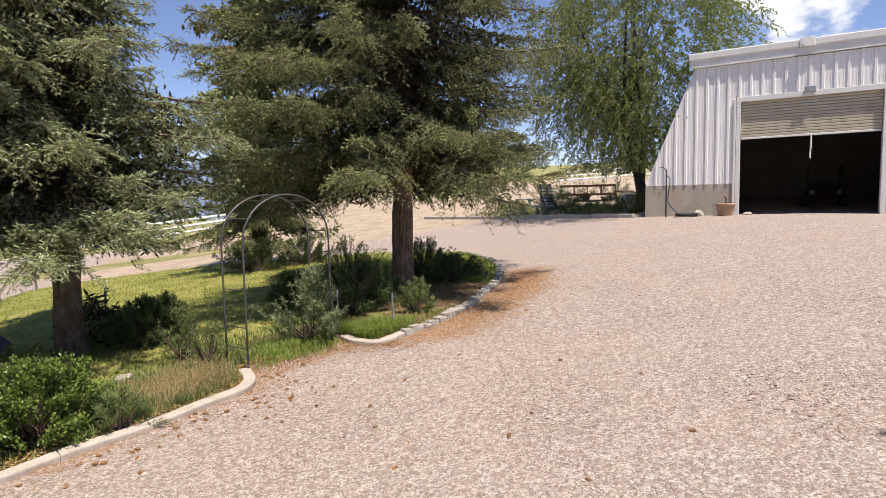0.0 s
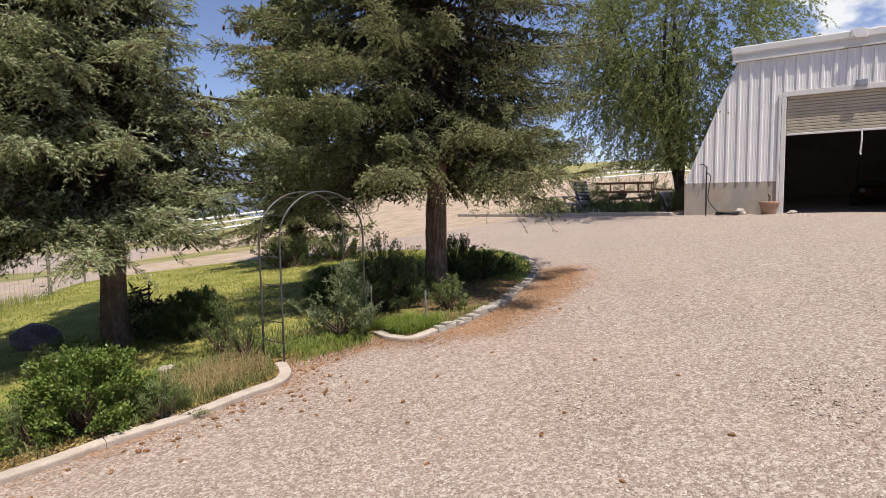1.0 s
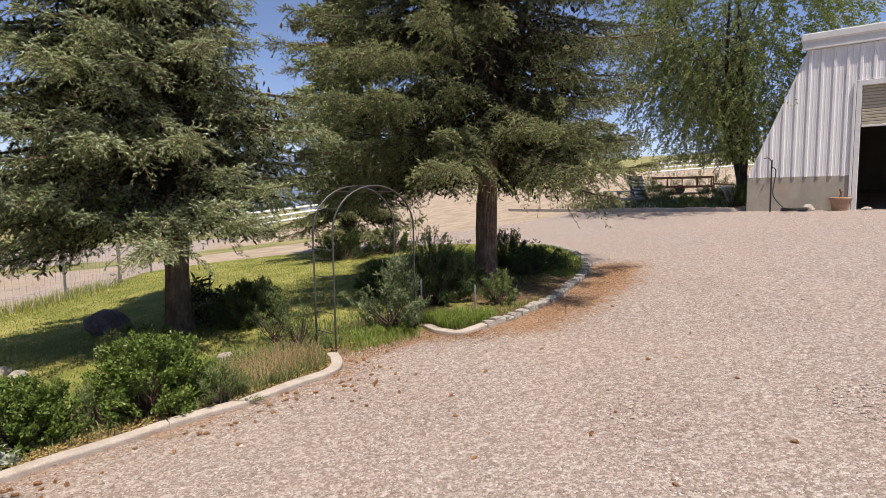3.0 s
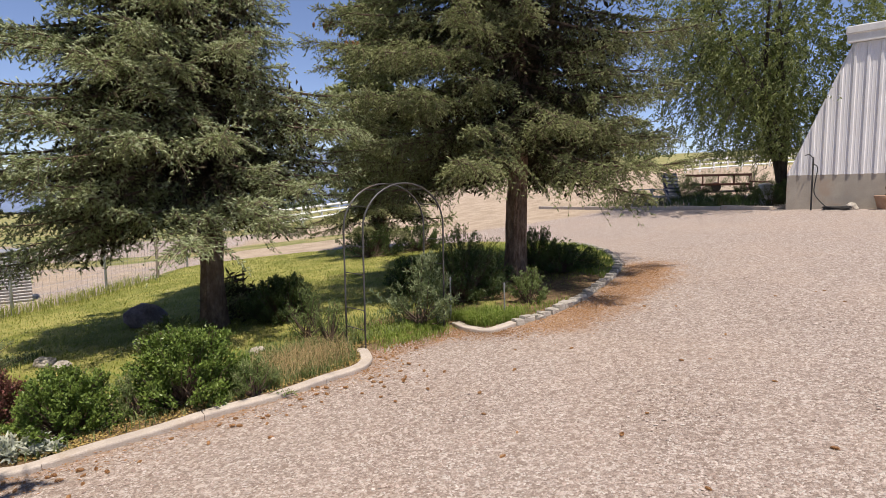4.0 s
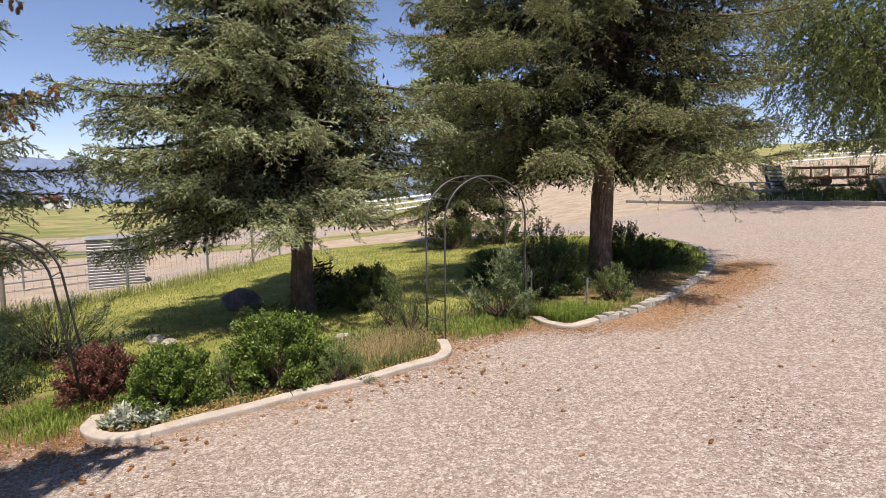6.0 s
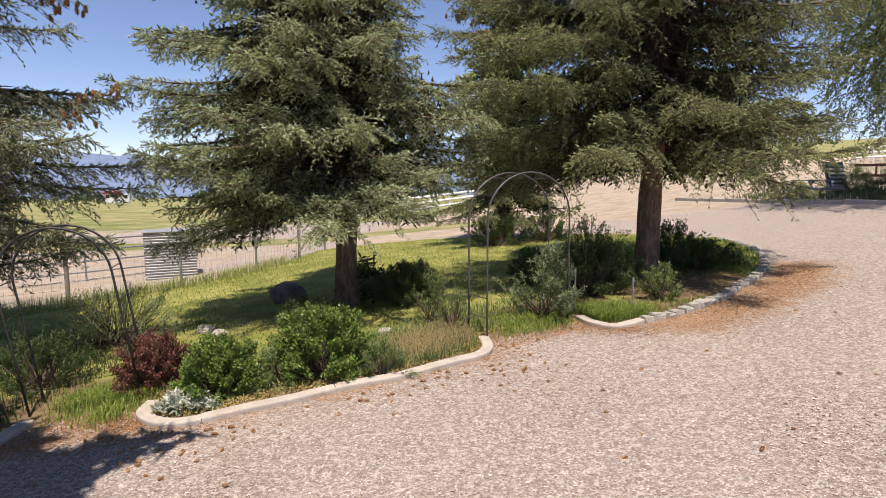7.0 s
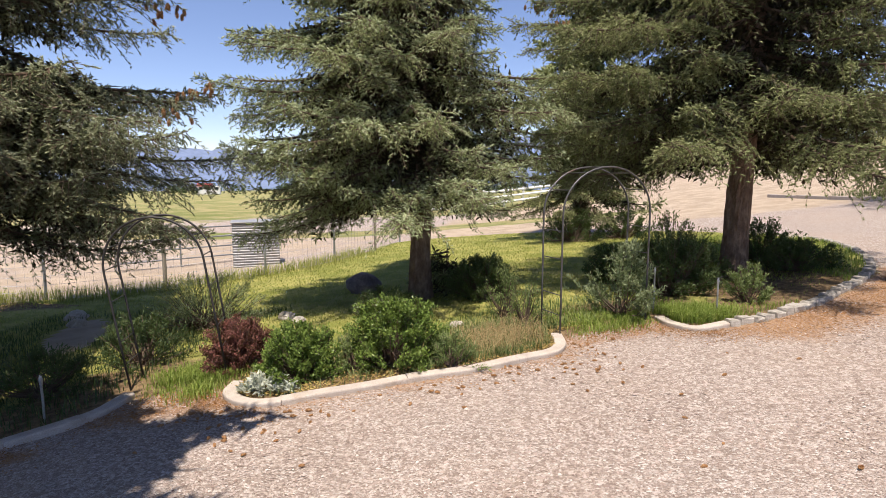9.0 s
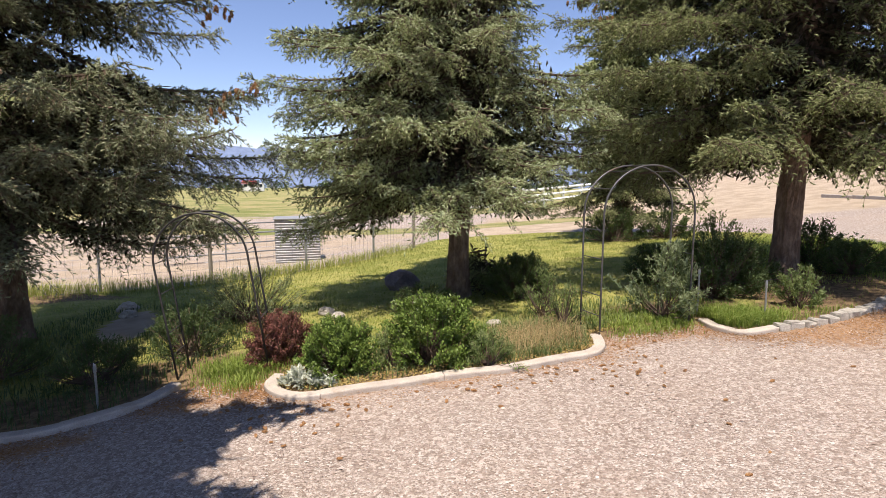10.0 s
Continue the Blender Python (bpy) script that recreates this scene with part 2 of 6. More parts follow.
def tube(points, radii, sides=8, cap=True):
    """Vertices and quads of a tube along points."""
    P = np.asarray(points, float)
    R = np.broadcast_to(np.asarray(radii, float), (len(P),))
    T = np.gradient(P, axis=0)
    T /= np.linalg.norm(T, axis=1)[:, None] + 1e-9
    ref = np.eye(3)[int(np.argmin(np.abs(T).max(0)))]
    A = np.cross(T, ref)
    A /= np.linalg.norm(A, axis=1)[:, None] + 1e-9
    B = np.cross(T, A)
    an = np.arange(sides) * 2 * np.pi / sides
    V = (P[:, None] + R[:, None, None] * (A[:, None] * np.cos(an)[None, :, None] + B[:, None] * np.sin(an)[None, :, None])).reshape(-1, 3)
    i, j = np.meshgrid(np.arange(len(P) - 1), np.arange(sides), indexing="ij")
    a, b = i * sides + j, i * sides + (j + 1) % sides
    F = np.stack([a, a + sides, b + sides, b], -1).reshape(-1, 4)
    if cap:
        n = len(V)
        V = np.vstack([V, P[:1], P[-1:]])
        k = np.arange(sides)
        last = (len(P) - 1) * sides
        c0 = np.stack([k[0::2], (k[0::2] + 1) % sides, (k[0::2] + 2) % sides, np.full(sides // 2, n)], -1)
        c1 = np.stack([last + k[0::2], np.full(sides // 2, n + 1), last + (k[0::2] + 2) % sides, last + (k[0::2] + 1) % sides], -1)
        F = np.vstack([F, c0, c1])
    return V, F


def merge(items):
    """Join (V, F) pairs."""
    Vs, Fs, n = [], [], 0
    for V, F in items:
        Vs.append(V)
        Fs.append(F + n)
        n += len(V)
    return np.vstack(Vs), np.vstack(Fs)


def soft(u):
    return 0.5 * (u + np.sqrt(u * u + 3.0))


def rise(x, y):
    """Height of the yard: a side slope falling to the left, climbing to the barn pad and the slope behind it."""
    x, y = np.asarray(x, float), np.asarray(y, float)
    p = 0.7071 * (x + y)
    up = 0.111 * (soft(x - 1.0) - soft(x - 13.0)) + 0.005 - 0.09 * (soft(-x - 0.3) - soft(-x - 9.0))
    return up + 0.062 * (soft(p - 24.0)) * (1 / (1 + np.exp(-(x - 4.0) / 4.0)))


def spline(points, n=8, closed=False):
    """Catmull-Rom through points, n steps each."""
    P = np.asarray(points, float)
    Q = np.vstack([P[-1:], P, P[:2]]) if closed else np.vstack([2 * P[0] - P[1], P, 2 * P[-1] - P[-2]])
    out = []
    for i in range(len(Q) - 3):
        a, b, c, d = Q[i:i + 4]
        t = np.linspace(0, 1, n, endpoint=False)[:, None]
        out.append(0.5 * (2 * b + (c - a) * t + (2 * a - 5 * b + 4 * c - d) * t ** 2 + (3 * b - a - 3 * c + d) * t ** 3))
    if not closed:
        out.append(P[-1:])
    return np.vstack(out)


# the garden's edge, kerb by kerb, anticlockwise from the shaded end
KERB_A = [(-6.14, 2.82), (-4.85, 3.35), (-4.38, 3.79), (-4.17, 4.23), (-4.19, 4.73)]
KERB_B = [(-3.32, 5.09), (-3.22, 4.76), (-2.92, 4.53), (-2.55, 4.51), (-2.03, 4.79), (-1.41, 5.13), (-0.81, 5.43), (-0.29, 5.78), (0, 6.02), (0.09, 6.3), (0.04, 6.69)]
KERB_C = [(1.2, 7.5), (1.31, 7.13), (1.6, 6.88), (1.98, 7.02)]
KERB_S = [(2.00, 7.03), (2.52, 7.31), (3.24, 7.90), (3.92, 8.66), (4.62, 9.56), (5.16, 10.62), (5.55, 12.10), (5.60, 13.60), (5.10, 15.4)]
BACK = [(5.1, 15.4), (3.6, 17.8), (1.5, 19.2), (-1.04, 20.21), (-3.94, 20.39), (-6.0, 19.5), (-6.2, 16.4), (-6.9, 13.8), (-8.0, 12.3), (-9.8, 10.6), (-11.4, 9.5), (-12.9, 7.2), (-12.6, 2.0), (-8.29, 1.2)]
EDGE = np.vstack([spline(KERB_A, 6), spline(KERB_B, 6), spline(KERB_C, 6), spline(KERB_S, 6)[1:], spline(BACK, 4)[1:]])


def inside_distance(X, Y, poly=EDGE):
    """Signed distance to the garden's edge, positive inside."""
    X, Y = np.asarray(X, float), np.asarray(Y, float)
    best = np.full(X.shape, 1e9)
    odd = np.zeros(X.shape, bool)
    for (x0, y0), (x1, y1) in zip(poly, np.roll(poly, -1, 0)):
        dx, dy = x1 - x0, y1 - y0
        t = np.clip(((X - x0) * dx + (Y - y0) * dy) / (dx * dx + dy * dy + 1e-12), 0, 1)
        best = np.minimum(best, (X - x0 - t * dx) ** 2 + (Y - y0 - t * dy) ** 2)
        if y0 != y1:
            odd ^= ((y0 > Y) != (y1 > Y)) & (X < dx * (Y - y0) / dy + x0)
    return np.where(odd, 1, -1) * np.sqrt(best)


def surface(x, y):
    """Top of the ground, with the garden a little proud of the gravel."""
    d = np.clip((inside_distance(x, y) - 0.02) / 0.12, 0, 1)
    return rise(x, y) + 0.045 * d


def ground_z(x, y):
    return float(surface(np.array([x]), np.array([y]))[0])

# ---- ground: one sheet to the horizon ----
def ground_material():
    m, nt, b = base_mat("yard_ground", 0.95, 0, 0.15)
    pos = nt.nodes.new("ShaderNodeNewGeometry").outputs["Position"]

    def attr(n):
        a = nt.nodes.new("ShaderNodeAttribute")
        a.attribute_name = n
        return a.outputs["Fac"]

    def stones(scale):
        v = node(nt, "TexVoronoi", Scale=scale, Randomness=1.0)
        nt.links.new(pos, v.inputs["Vector"])
        return v

    v1, v2 = stones(58.0), stones(120.0)
    tone = nt.nodes.new("ShaderNodeSeparateColor")
    nt.links.new(v1.outputs["Color"], tone.inputs[0])
    tone2 = nt.nodes.new("ShaderNodeSeparateColor")
    nt.links.new(v2.outputs["Color"], tone2.inputs[0])
    grey = mix_rgb(nt, tone.outputs[0], (0.160, 0.120, 0.100), (0.540, 0.455, 0.405))
    grey2 = mix_rgb(nt, tone2.outputs[1], (0.22, 0.165, 0.135), (0.50, 0.415, 0.365))
    grav = mix_rgb(nt, 0.38, grey, grey2)
    grav = mix_rgb(nt, span(nt, tone.outputs[2], 0.80, 0.86, (0, 0.75)), grav, (0.62, 0.57, 0.53))
    grav = mix_rgb(nt, span(nt, tone2.outputs[2], 0.86, 0.9, (0, 0.6)), grav, (0.20, 0.15, 0.13))
    # fine dust and worn wheel tracks
    grav = mix_rgb(nt, span(nt, noise_node(nt, 0.55, 5, 0.6, pos), 0.42, 0.66, (0.0, 0.22)), grav, (0.46, 0.345, 0.265))
    grav = mix_rgb(nt, span(nt, noise_node(nt, 3.5, 4, 0.6, pos), 0.40, 0.70, (0.0, 0.16)), grav, (0.37, 0.30, 0.265))
    grav = mix_rgb(nt, span(nt, noise_node(nt, 16, 3, 0.7, pos), 0.50, 0.62, (0.0, 0.62)), grav, (0.24, 0.185, 0.155))
    grav = mix_rgb(nt, span(nt, noise_node(nt, 21, 3, 0.7, pos), 0.52, 0.64, (0.0, 0.65)), grav, (0.58, 0.50, 0.455))
    grav = mix_rgb(nt, span(nt, noise_node(nt, 7, 4, 0.75, pos), 0.50, 0.66, (0.0, 0.18)), grav, (0.23, 0.18, 0.15))
    # needle litter along the kerb
    lit = math_node(nt, "ADD", attr("litter"), math_node(nt, "MULTIPLY_ADD", noise_node(nt, 2.6, 6, 0.65, pos), 1.1, -0.55))
    lit_tone = mix_rgb(nt, span(nt, noise_node(nt, 30, 4, 0.7, pos), 0.35, 0.65), (0.25, 0.125, 0.058), (0.42, 0.255, 0.135))
    grav = mix_rgb(nt, span(nt, lit, 0.48, 0.95, (0, 0.72)), grav, lit_tone)
    # pale packed dirt of the lane
    dirt = mix_rgb(nt, span(nt, noise_node(nt, 1.2, 6, 0.65, pos), 0.35, 0.65), (0.36, 0.285, 0.21), (0.47, 0.375, 0.285))
    dmix = math_node(nt, "ADD", attr("dirt"), math_node(nt, "MULTIPLY_ADD", noise_node(nt, 0.8, 6, 0.6, pos), 0.8, -0.4))
    grav = mix_rgb(nt, span(nt, dmix, 0.35, 0.65), grav, dirt)
    # dry pasture and fields
    field = mix_rgb(nt, span(nt, noise_node(nt, 0.35, 7, 0.65, pos), 0.38, 0.62), (0.17, 0.19, 0.06), (0.34, 0.29, 0.14))
    fmix = math_node(nt, "ADD", attr("field"), math_node(nt, "MULTIPLY_ADD", noise_node(nt, 0.6, 6, 0.6, pos), 0.9, -0.45))
    grav = mix_rgb(nt, span(nt, fmix, 0.4, 0.6), grav, field)
    # lawn and planting beds
    lawn = mix_rgb(nt, span(nt, noise_node(nt, 1.4, 6, 0.65, pos), 0.35, 0.65), (0.19, 0.205, 0.048), (0.36, 0.335, 0.11))
    soil = mix_rgb(nt, span(nt, noise_node(nt, 9, 6, 0.7, pos), 0.35, 0.65), (0.11, 0.075, 0.045), (0.26, 0.18, 0.10))
    bmix = math_node(nt, "ADD", attr("bed"), math_node(nt, "MULTIPLY_ADD", noise_node(nt, 2.2, 5, 0.6, pos), 0.8, -0.4))
    lawn = mix_rgb(nt, span(nt, bmix, 0.35, 0.65), lawn, soil)
    sd = math_node(nt, "ADD", attr("garden"), math_node(nt, "MULTIPLY_ADD", noise_node(nt, 3.0, 5, 0.6, pos), 0.36, -0.16))
    col = mix_rgb(nt, span(nt, sd, -0.02, 0.10), grav, lawn)
    nt.links.new(col, b.inputs["Base Color"])
    h = math_node(nt, "ADD", v1.outputs["Distance"], math_node(nt, "MULTIPLY", v2.outputs["Distance"], 0.6))
    h = math_node(nt, "ADD", math_node(nt, "MULTIPLY", h, -1.0), math_node(nt, "MULTIPLY", noise_node(nt, 6, 5, 0.6, pos), 0.8))
    bump(nt, b, h, 0.75, 0.02)
    return m


def build_ground():
    def steps(lo, hi, fine, far):
        mid = np.arange(lo, hi + fine / 2, fine)
        out = [0.0]
        while out[-1] < far:
            out.append(out[-1] + max(fine, 0.16 * out[-1] + fine))
        out = np.array(out[1:])
        return np.concatenate([(lo - out)[::-1], mid, hi + out])
    xs, ys = steps(-14, 17, 0.13, 900), steps(-2, 23, 0.13, 1400)
    X, Y = np.meshgrid(xs, ys, indexing="ij")
    near = (X > -17) & (X < 20) & (Y > -5) & (Y < 26)
    sd = np.full(X.shape, -5.0)
    sd[near] = inside_distance(X[near], Y[near])
    Z = rise(X, Y) + 0.045 * np.clip((sd - 0.02) / 0.12, 0, 1)
    # land falls into the valley far off, and the drive is slightly rutted
    R = np.hypot(X, Y)
    Z -= 0.020 * np.maximum(0, R - 45) * (1 / (1 + np.exp(np.clip((X - 10) / 12, -50, 50))))
    Z += np.where((sd < -0.15) & near, 0.006 * np.sin(X * 2.1 + Y * 0.7) * np.sin(Y * 1.7 - X), 0)
    nx, ny = X.shape
    i, j = np.meshgrid(np.arange(nx - 1), np.arange(ny - 1), indexing="ij")
    a = (i * ny + j).ravel()
    F = np.stack([a, a + ny, a + ny + 1, a + 1], -1)
    ob = np_part("ground", np.stack([X, Y, Z], -1).reshape(-1, 3), F, ground_material(), smooth=True)
    tagged(ob, "pinkish gravel yard with an irregular grassy garden", "ground", kind="structure")
    me = ob.data
    # litter: thick beside the stone kerb, thin along the others
    def along(points, width):
        P = spline(points, 6)
        best = np.full(X.shape, 1e9)
        for p, q in zip(P[:-1], P[1:]):
            d = q - p
            t = np.clip(((X - p[0]) * d[0] + (Y - p[1]) * d[1]) / (d @ d), 0, 1)
            best = np.minimum(best, np.hypot(X - p[0] - t * d[0], Y - p[1] - t * d[1]))
        return np.clip(1 - best / width, 0, 1)
    lit = np.maximum.reduce([1.15 * along([(2.5, 7.0), (3.6, 7.8), (4.7, 8.9), (5.3, 9.8)], 1.25), 0.75 * along(KERB_C, 0.9), 0.72 * along(KERB_B, 0.55),
                             0.95 * along([(-4.07, 4.19), (-3.02, 4.7)], 0.6), 0.95 * along([(-5.68, 2.47), (-4.21, 3.51)], 0.5), 0.8 * along([(0.2, 6.5), (1.2, 7.1)], 0.7)])
    lane = 1 / (1 + np.exp(np.clip(-(Y - 0.15 * X - 20.5) / 0.9, -50, 50))) * (1 / (1 + np.exp(np.clip(-(X + 6) / 0.8, -50, 50))))
    lot = 1 / (1 + np.exp(np.clip((X + 9.6 - 0.37 * (Y - 11)) / 0.5, -50, 50))) * (Y < 24)
    dirt = np.maximum(lane * 0.8, lot * 0.55)
    grass_strip = np.exp(-((Y - 0.25 * X - 27.0) / 2.0) ** 2) * (X < 6)
    field = np.maximum(grass_strip * 0.9, 1 / (1 + np.exp(np.clip(-(R - 38) / 4, -50, 50))))
    field = field * np.where(R < 80, 1 / (1 + np.exp(np.clip((X - 5.0) / 1.5, -50, 50))), 1.0)
    field = np.maximum(field, (1 / (1 + np.exp(np.clip(-(0.7 * X + Y - 31), -50, 50)))) * (X > 7) * 0.1)
    bed = np.maximum(np.exp(-((sd - 0.5) / 0.8) ** 2) * (Y < 9.5), np.exp(-(((X - 2.9) / 2.0) ** 2 + ((Y - 10) / 2.2) ** 2)))
    # worn dirt path under the shaded tree
    path = ((X + 7.35) * 0.83 + (Y - 7.2) * 0.55) ** 2 / 0.22 + ((X + 7.35) * -0.55 + (Y - 7.2) * 0.83) ** 2 / 1.7 < 1
    sd = np.where(path, -0.4, sd)
    dirt = np.where(path, 1.0, dirt)
    for key, val in (("garden", sd), ("litter", lit), ("dirt", dirt), ("field", field), ("bed", bed)):
        me.attributes.new(key, "FLOAT", "POINT").data.foreach_set("value", val.astype(np.float32).ravel())
    return ob


build_ground()


# ---- kerbs ----
def kerb_run(points, length, width=0.135, height=0.058):
    """A cast kerb in sections with open joints, each a part."""
    P = spline(points, 24)
    seg = np.r_[0, np.cumsum(np.linalg.norm(np.diff(P, axis=0), axis=1))]
    root = tagged(new("kerb"), "pale cast concrete garden kerb with rounded top", "kerb", kind="structure")
    n = max(1, round(seg[-1] / length))
    profile = np.array([(0.0, -0.06), (0.0, height - 0.016), (0.004, height - 0.005), (0.014, height), (width - 0.014, height), (width - 0.004, height - 0.005), (width, height - 0.016), (width, -0.06)])
    for k in range(n):
        s = np.linspace(seg[-1] * k / n + 0.002, seg[-1] * (k + 1) / n - 0.002, 14)
        C = np.stack([np.interp(s, seg, P[:, 0]), np.interp(s, seg, P[:, 1])], -1)
        T = np.gradient(C, axis=0)
        T /= np.linalg.norm(T, axis=1)[:, None]
        N = np.stack([-T[:, 1], T[:, 0]], -1)
        wob = 0.006 * np.sin(s * 5 + k)
        rows = []
        for i in range(len(s)):
            z = float(rise(C[i, 0], C[i, 1]))
            rows.append([(C[i, 0] + N[i, 0] * u, C[i, 1] + N[i, 1] * u, z + h + wob[i]) for u, h in profile])
        V = np.array(rows).reshape(-1, 3)
        m = len(profile)
        i, j = np.meshgrid(np.arange(len(s) - 1), np.arange(m - 1), indexing="ij")
        a = (i * m + j).ravel()
        F = np.stack([a, a + m, a + m + 1, a + 1], -1)
        e = (len(s) - 1) * m
        ends = [(0, 1, 6, 7), (1, 2, 5, 6), (2, 3, 4, 5), (e + 7, e + 6, e + 1, e), (e + 6, e + 5, e + 2, e + 1), (e + 5, e + 4, e + 3, e + 2)]
        np_part("kerb_section", V, np.vstack([F, ends])[:, ::-1], M["concrete"], root)
    return root


kerb_run(KERB_A, 0.62, 0.13, 0.065)
kerb_run(KERB_B, 1.1)
kerb_run(KERB_C, 0.62)


def block(w, d, h, seed, rough=0.018):
    """A rough-hewn stone block."""
    rng = random.Random(seed)
    bm = bmesh.new()
    box(bm, -w / 2, w / 2, -d / 2, d / 2, -0.06, h)
    bmesh.ops.bevel(bm, geom=bm.edges[:], offset=0.018, segments=1, affect="EDGES")
    for v in bm.verts:
        v.co += Vector([rng.uniform(-rough, rough) for _ in range(3)])
    return bm


def stone_kerb():
    root = tagged(new("kerb"), "curved garden kerb of rough grey stone blocks", "kerb", kind="structure")
    P = spline(KERB_S, 24)
    seg = np.r_[0, np.cumsum(np.linalg.norm(np.diff(P, axis=0), axis=1))]
    s, k = 0.0, 0
    rng = random.Random(4)
    while s < 8.4:
        w = rng.uniform(0.13, 0.20)
        c = np.array([np.interp(s + w / 2, seg, P[:, 0]), np.interp(s + w / 2, seg, P[:, 1])])
        q = np.array([np.interp(s + w / 2 + 0.05, seg, P[:, 0]), np.interp(s + w / 2 + 0.05, seg, P[:, 1])])
        a = math.atan2(*(q - c)[::-1])
        n = np.array([-math.sin(a), math.cos(a)])
        c = c + n * (0.08 + rng.uniform(-0.012, 0.012))
        ob = part("stone", block(w - 0.008, 0.15, rng.uniform(0.060, 0.095), k, 0.013), M["stone"], root)
        ob.matrix_world = pose(c[0], c[1], float(rise(*c)), rng.uniform(-3, 3), rng.uniform(-3, 3), math.degrees(a) + rng.uniform(-4, 4))
        s += w
        k += 1


stone_kerb()


# ---- barn ----
BAZ, BDIST = 50.0, 20.0
BU = np.array([math.cos(radians(BAZ)), -math.sin(radians(BAZ))])       # along the front
BN = np.array([math.sin(radians(BAZ)), math.cos(radians(BAZ))])        # into the barn
B0 = BN * BDIST
BZ = 1.27                                                             # pad level
DOOR_L, DOOR_R, DOOR_H = -0.87, 2.66, 3.52
STEM_H, WALL_L, EAVE = 1.04, -3.68, 4.72


def barn():
    root = thing("barn", B0[0], B0[1], BZ, -BAZ, "white ribbed steel barn with an open roll-up door", "barn")
    # local x along the front, y into the barn
    R_END, DEPTH = 9.0, 12.0

    bm = bmesh.new()
    box(bm, WALL_L, DOOR_L - 0.12, -0.004, 0.22, -0.3, STEM_H, 0.01)
    part("stem_wall", bm, M["stem"], root, "grey stained concrete base wall")
    bm = bmesh.new()
    box(bm, DOOR_R + 0.12, R_END, 0.02, 0.22, -0.3, STEM_H, 0.01)
    part("stem_wall", bm, M["stem"], root, "grey stained concrete base wall")

    # ribbed siding: flat pans with raised trapezoid ribs
    def siding(x0, x1, z0, z1, cut=False):
        xs, ds = [], []
        k = math.floor(x0 / 0.305) - 1
        while k * 0.305 < x1 + 0.4:
            c = k * 0.305
            for dx, d in ((-0.048, 0.0), (-0.030, 0.034), (0.030, 0.034), (0.048, 0.0), (0.095, 0.0), (0.103, 0.005), (0.117, 0.005), (0.125, 0.0), (0.180, 0.0), (0.188, 0.005), (0.202, 0.005), (0.210, 0.0)):
                if x0 - 1e-6 <= c + dx <= x1 + 1e-6:
                    xs.append(c + dx)
                    ds.append(d)
            k += 1
        xs, ds = np.array([x0] + xs + [x1]), np.array([0.0] + ds + [0.0])
        zt = np.full(len(xs), z1)
        if cut:
            lo = np.minimum(z1, np.maximum(z0, STEM_H + (xs - WALL_L) * (EAVE - STEM_H) / 1.56))
            zt = lo
        n = len(xs)
        V = np.vstack([np.stack([xs, -ds, np.full(n, z0)], -1), np.stack([xs, -ds, zt], -1), np.stack([xs, np.full(n, 0.018), np.full(n, z0)], -1), np.stack([xs, np.full(n, 0.018), zt], -1)])
        i = np.arange(n - 1)
        F = np.vstack([np.stack([i, i + 1, i + n + 1, i + n], -1), np.stack([i + 2 * n, i + 3 * n, i + 3 * n + 1, i + 2 * n + 1], -1), np.stack([i, i + 2 * n, i + 2 * n + 1, i + 1], -1), np.stack([i + n, i + n + 1, i + 3 * n + 1, i + 3 * n], -1)])
        np_part("siding", V, F, M["siding"], root)

    siding(WALL_L, DOOR_L - 0.13, STEM_H - 0.02, EAVE - 0.03, True)
    siding(DOOR_L - 0.13, DOOR_R + 0.13, DOOR_H + 0.16, EAVE - 0.03)
    siding(DOOR_R + 0.13, R_END, STEM_H - 0.02, EAVE - 0.03)
    # door trim
    for x0, x1, z0, z1, n in ((DOOR_L - 0.12, DOOR_L, 0.0, DOOR_H, "door_jamb"), (DOOR_R, DOOR_R + 0.12, 0.0, DOOR_H, "door_jamb"), (DOOR_L - 0.12, DOOR_R + 0.12, DOOR_H, DOOR_H + 0.15, "door_header")):
        bm = bmesh.new()
        box(bm, x0, x1, -0.05, 0.2, z0, z1, 0.008)
        part(n, bm, M["trim"], root)
    bm = bmesh.new()
    box(bm, DOOR_L - 0.2, DOOR_L - 0.13, -0.06, -0.005, 0.02, DOOR_H + 0.1, 0.012)
    part("downpipe", bm, M["trim"], root)
    # partly rolled-up door
    door = part("roll_door", box(bmesh.new(), DOOR_L, DOOR_R, 0.10, 0.12, 2.46, DOOR_H, 0.0), M["doorslat"], root, "cream roll-up door, mostly raised")
    nsl = 12
    for k in range(nsl):
        z0 = 2.44 + k * (DOOR_H - 2.44) / nsl
        bm = bmesh.new()
        box(bm, DOOR_L + 0.01, DOOR_R - 0.01, 0.062, 0.098, z0 + 0.006, z0 + (DOOR_H - 2.44) / nsl - 0.006, 0.012)
        part("slat", bm, M["doorslat"], door)
    bm = bmesh.new()
    box(bm, DOOR_L + 0.02, DOOR_R - 0.02, 0.05, 0.11, 2.38, 2.44, 0.01)
    part("bottom_rail", bm, M["trim"], door, "pale bottom rail")
    V, F = tube([(0.98, 0.06, 2.42), (0.985, 0.05, 2.1), (0.96, 0.06, 1.75), (0.99, 0.05, 1.72)], 0.022, 6)
    np_part("pull_rope", V, F, M["white_wall"], door, "pale pull rope")
    # eave: a deep cap, a recessed band and a rusty drip lip that shades the wall
    bm = bmesh.new()
    box(bm, WALL_L + 1.30, R_END, -0.115, 0.05, EAVE + 0.22, EAVE + 0.44, 0.03)
    part("eave_cap", bm, M["trim"], root)
    bm = bmesh.new()
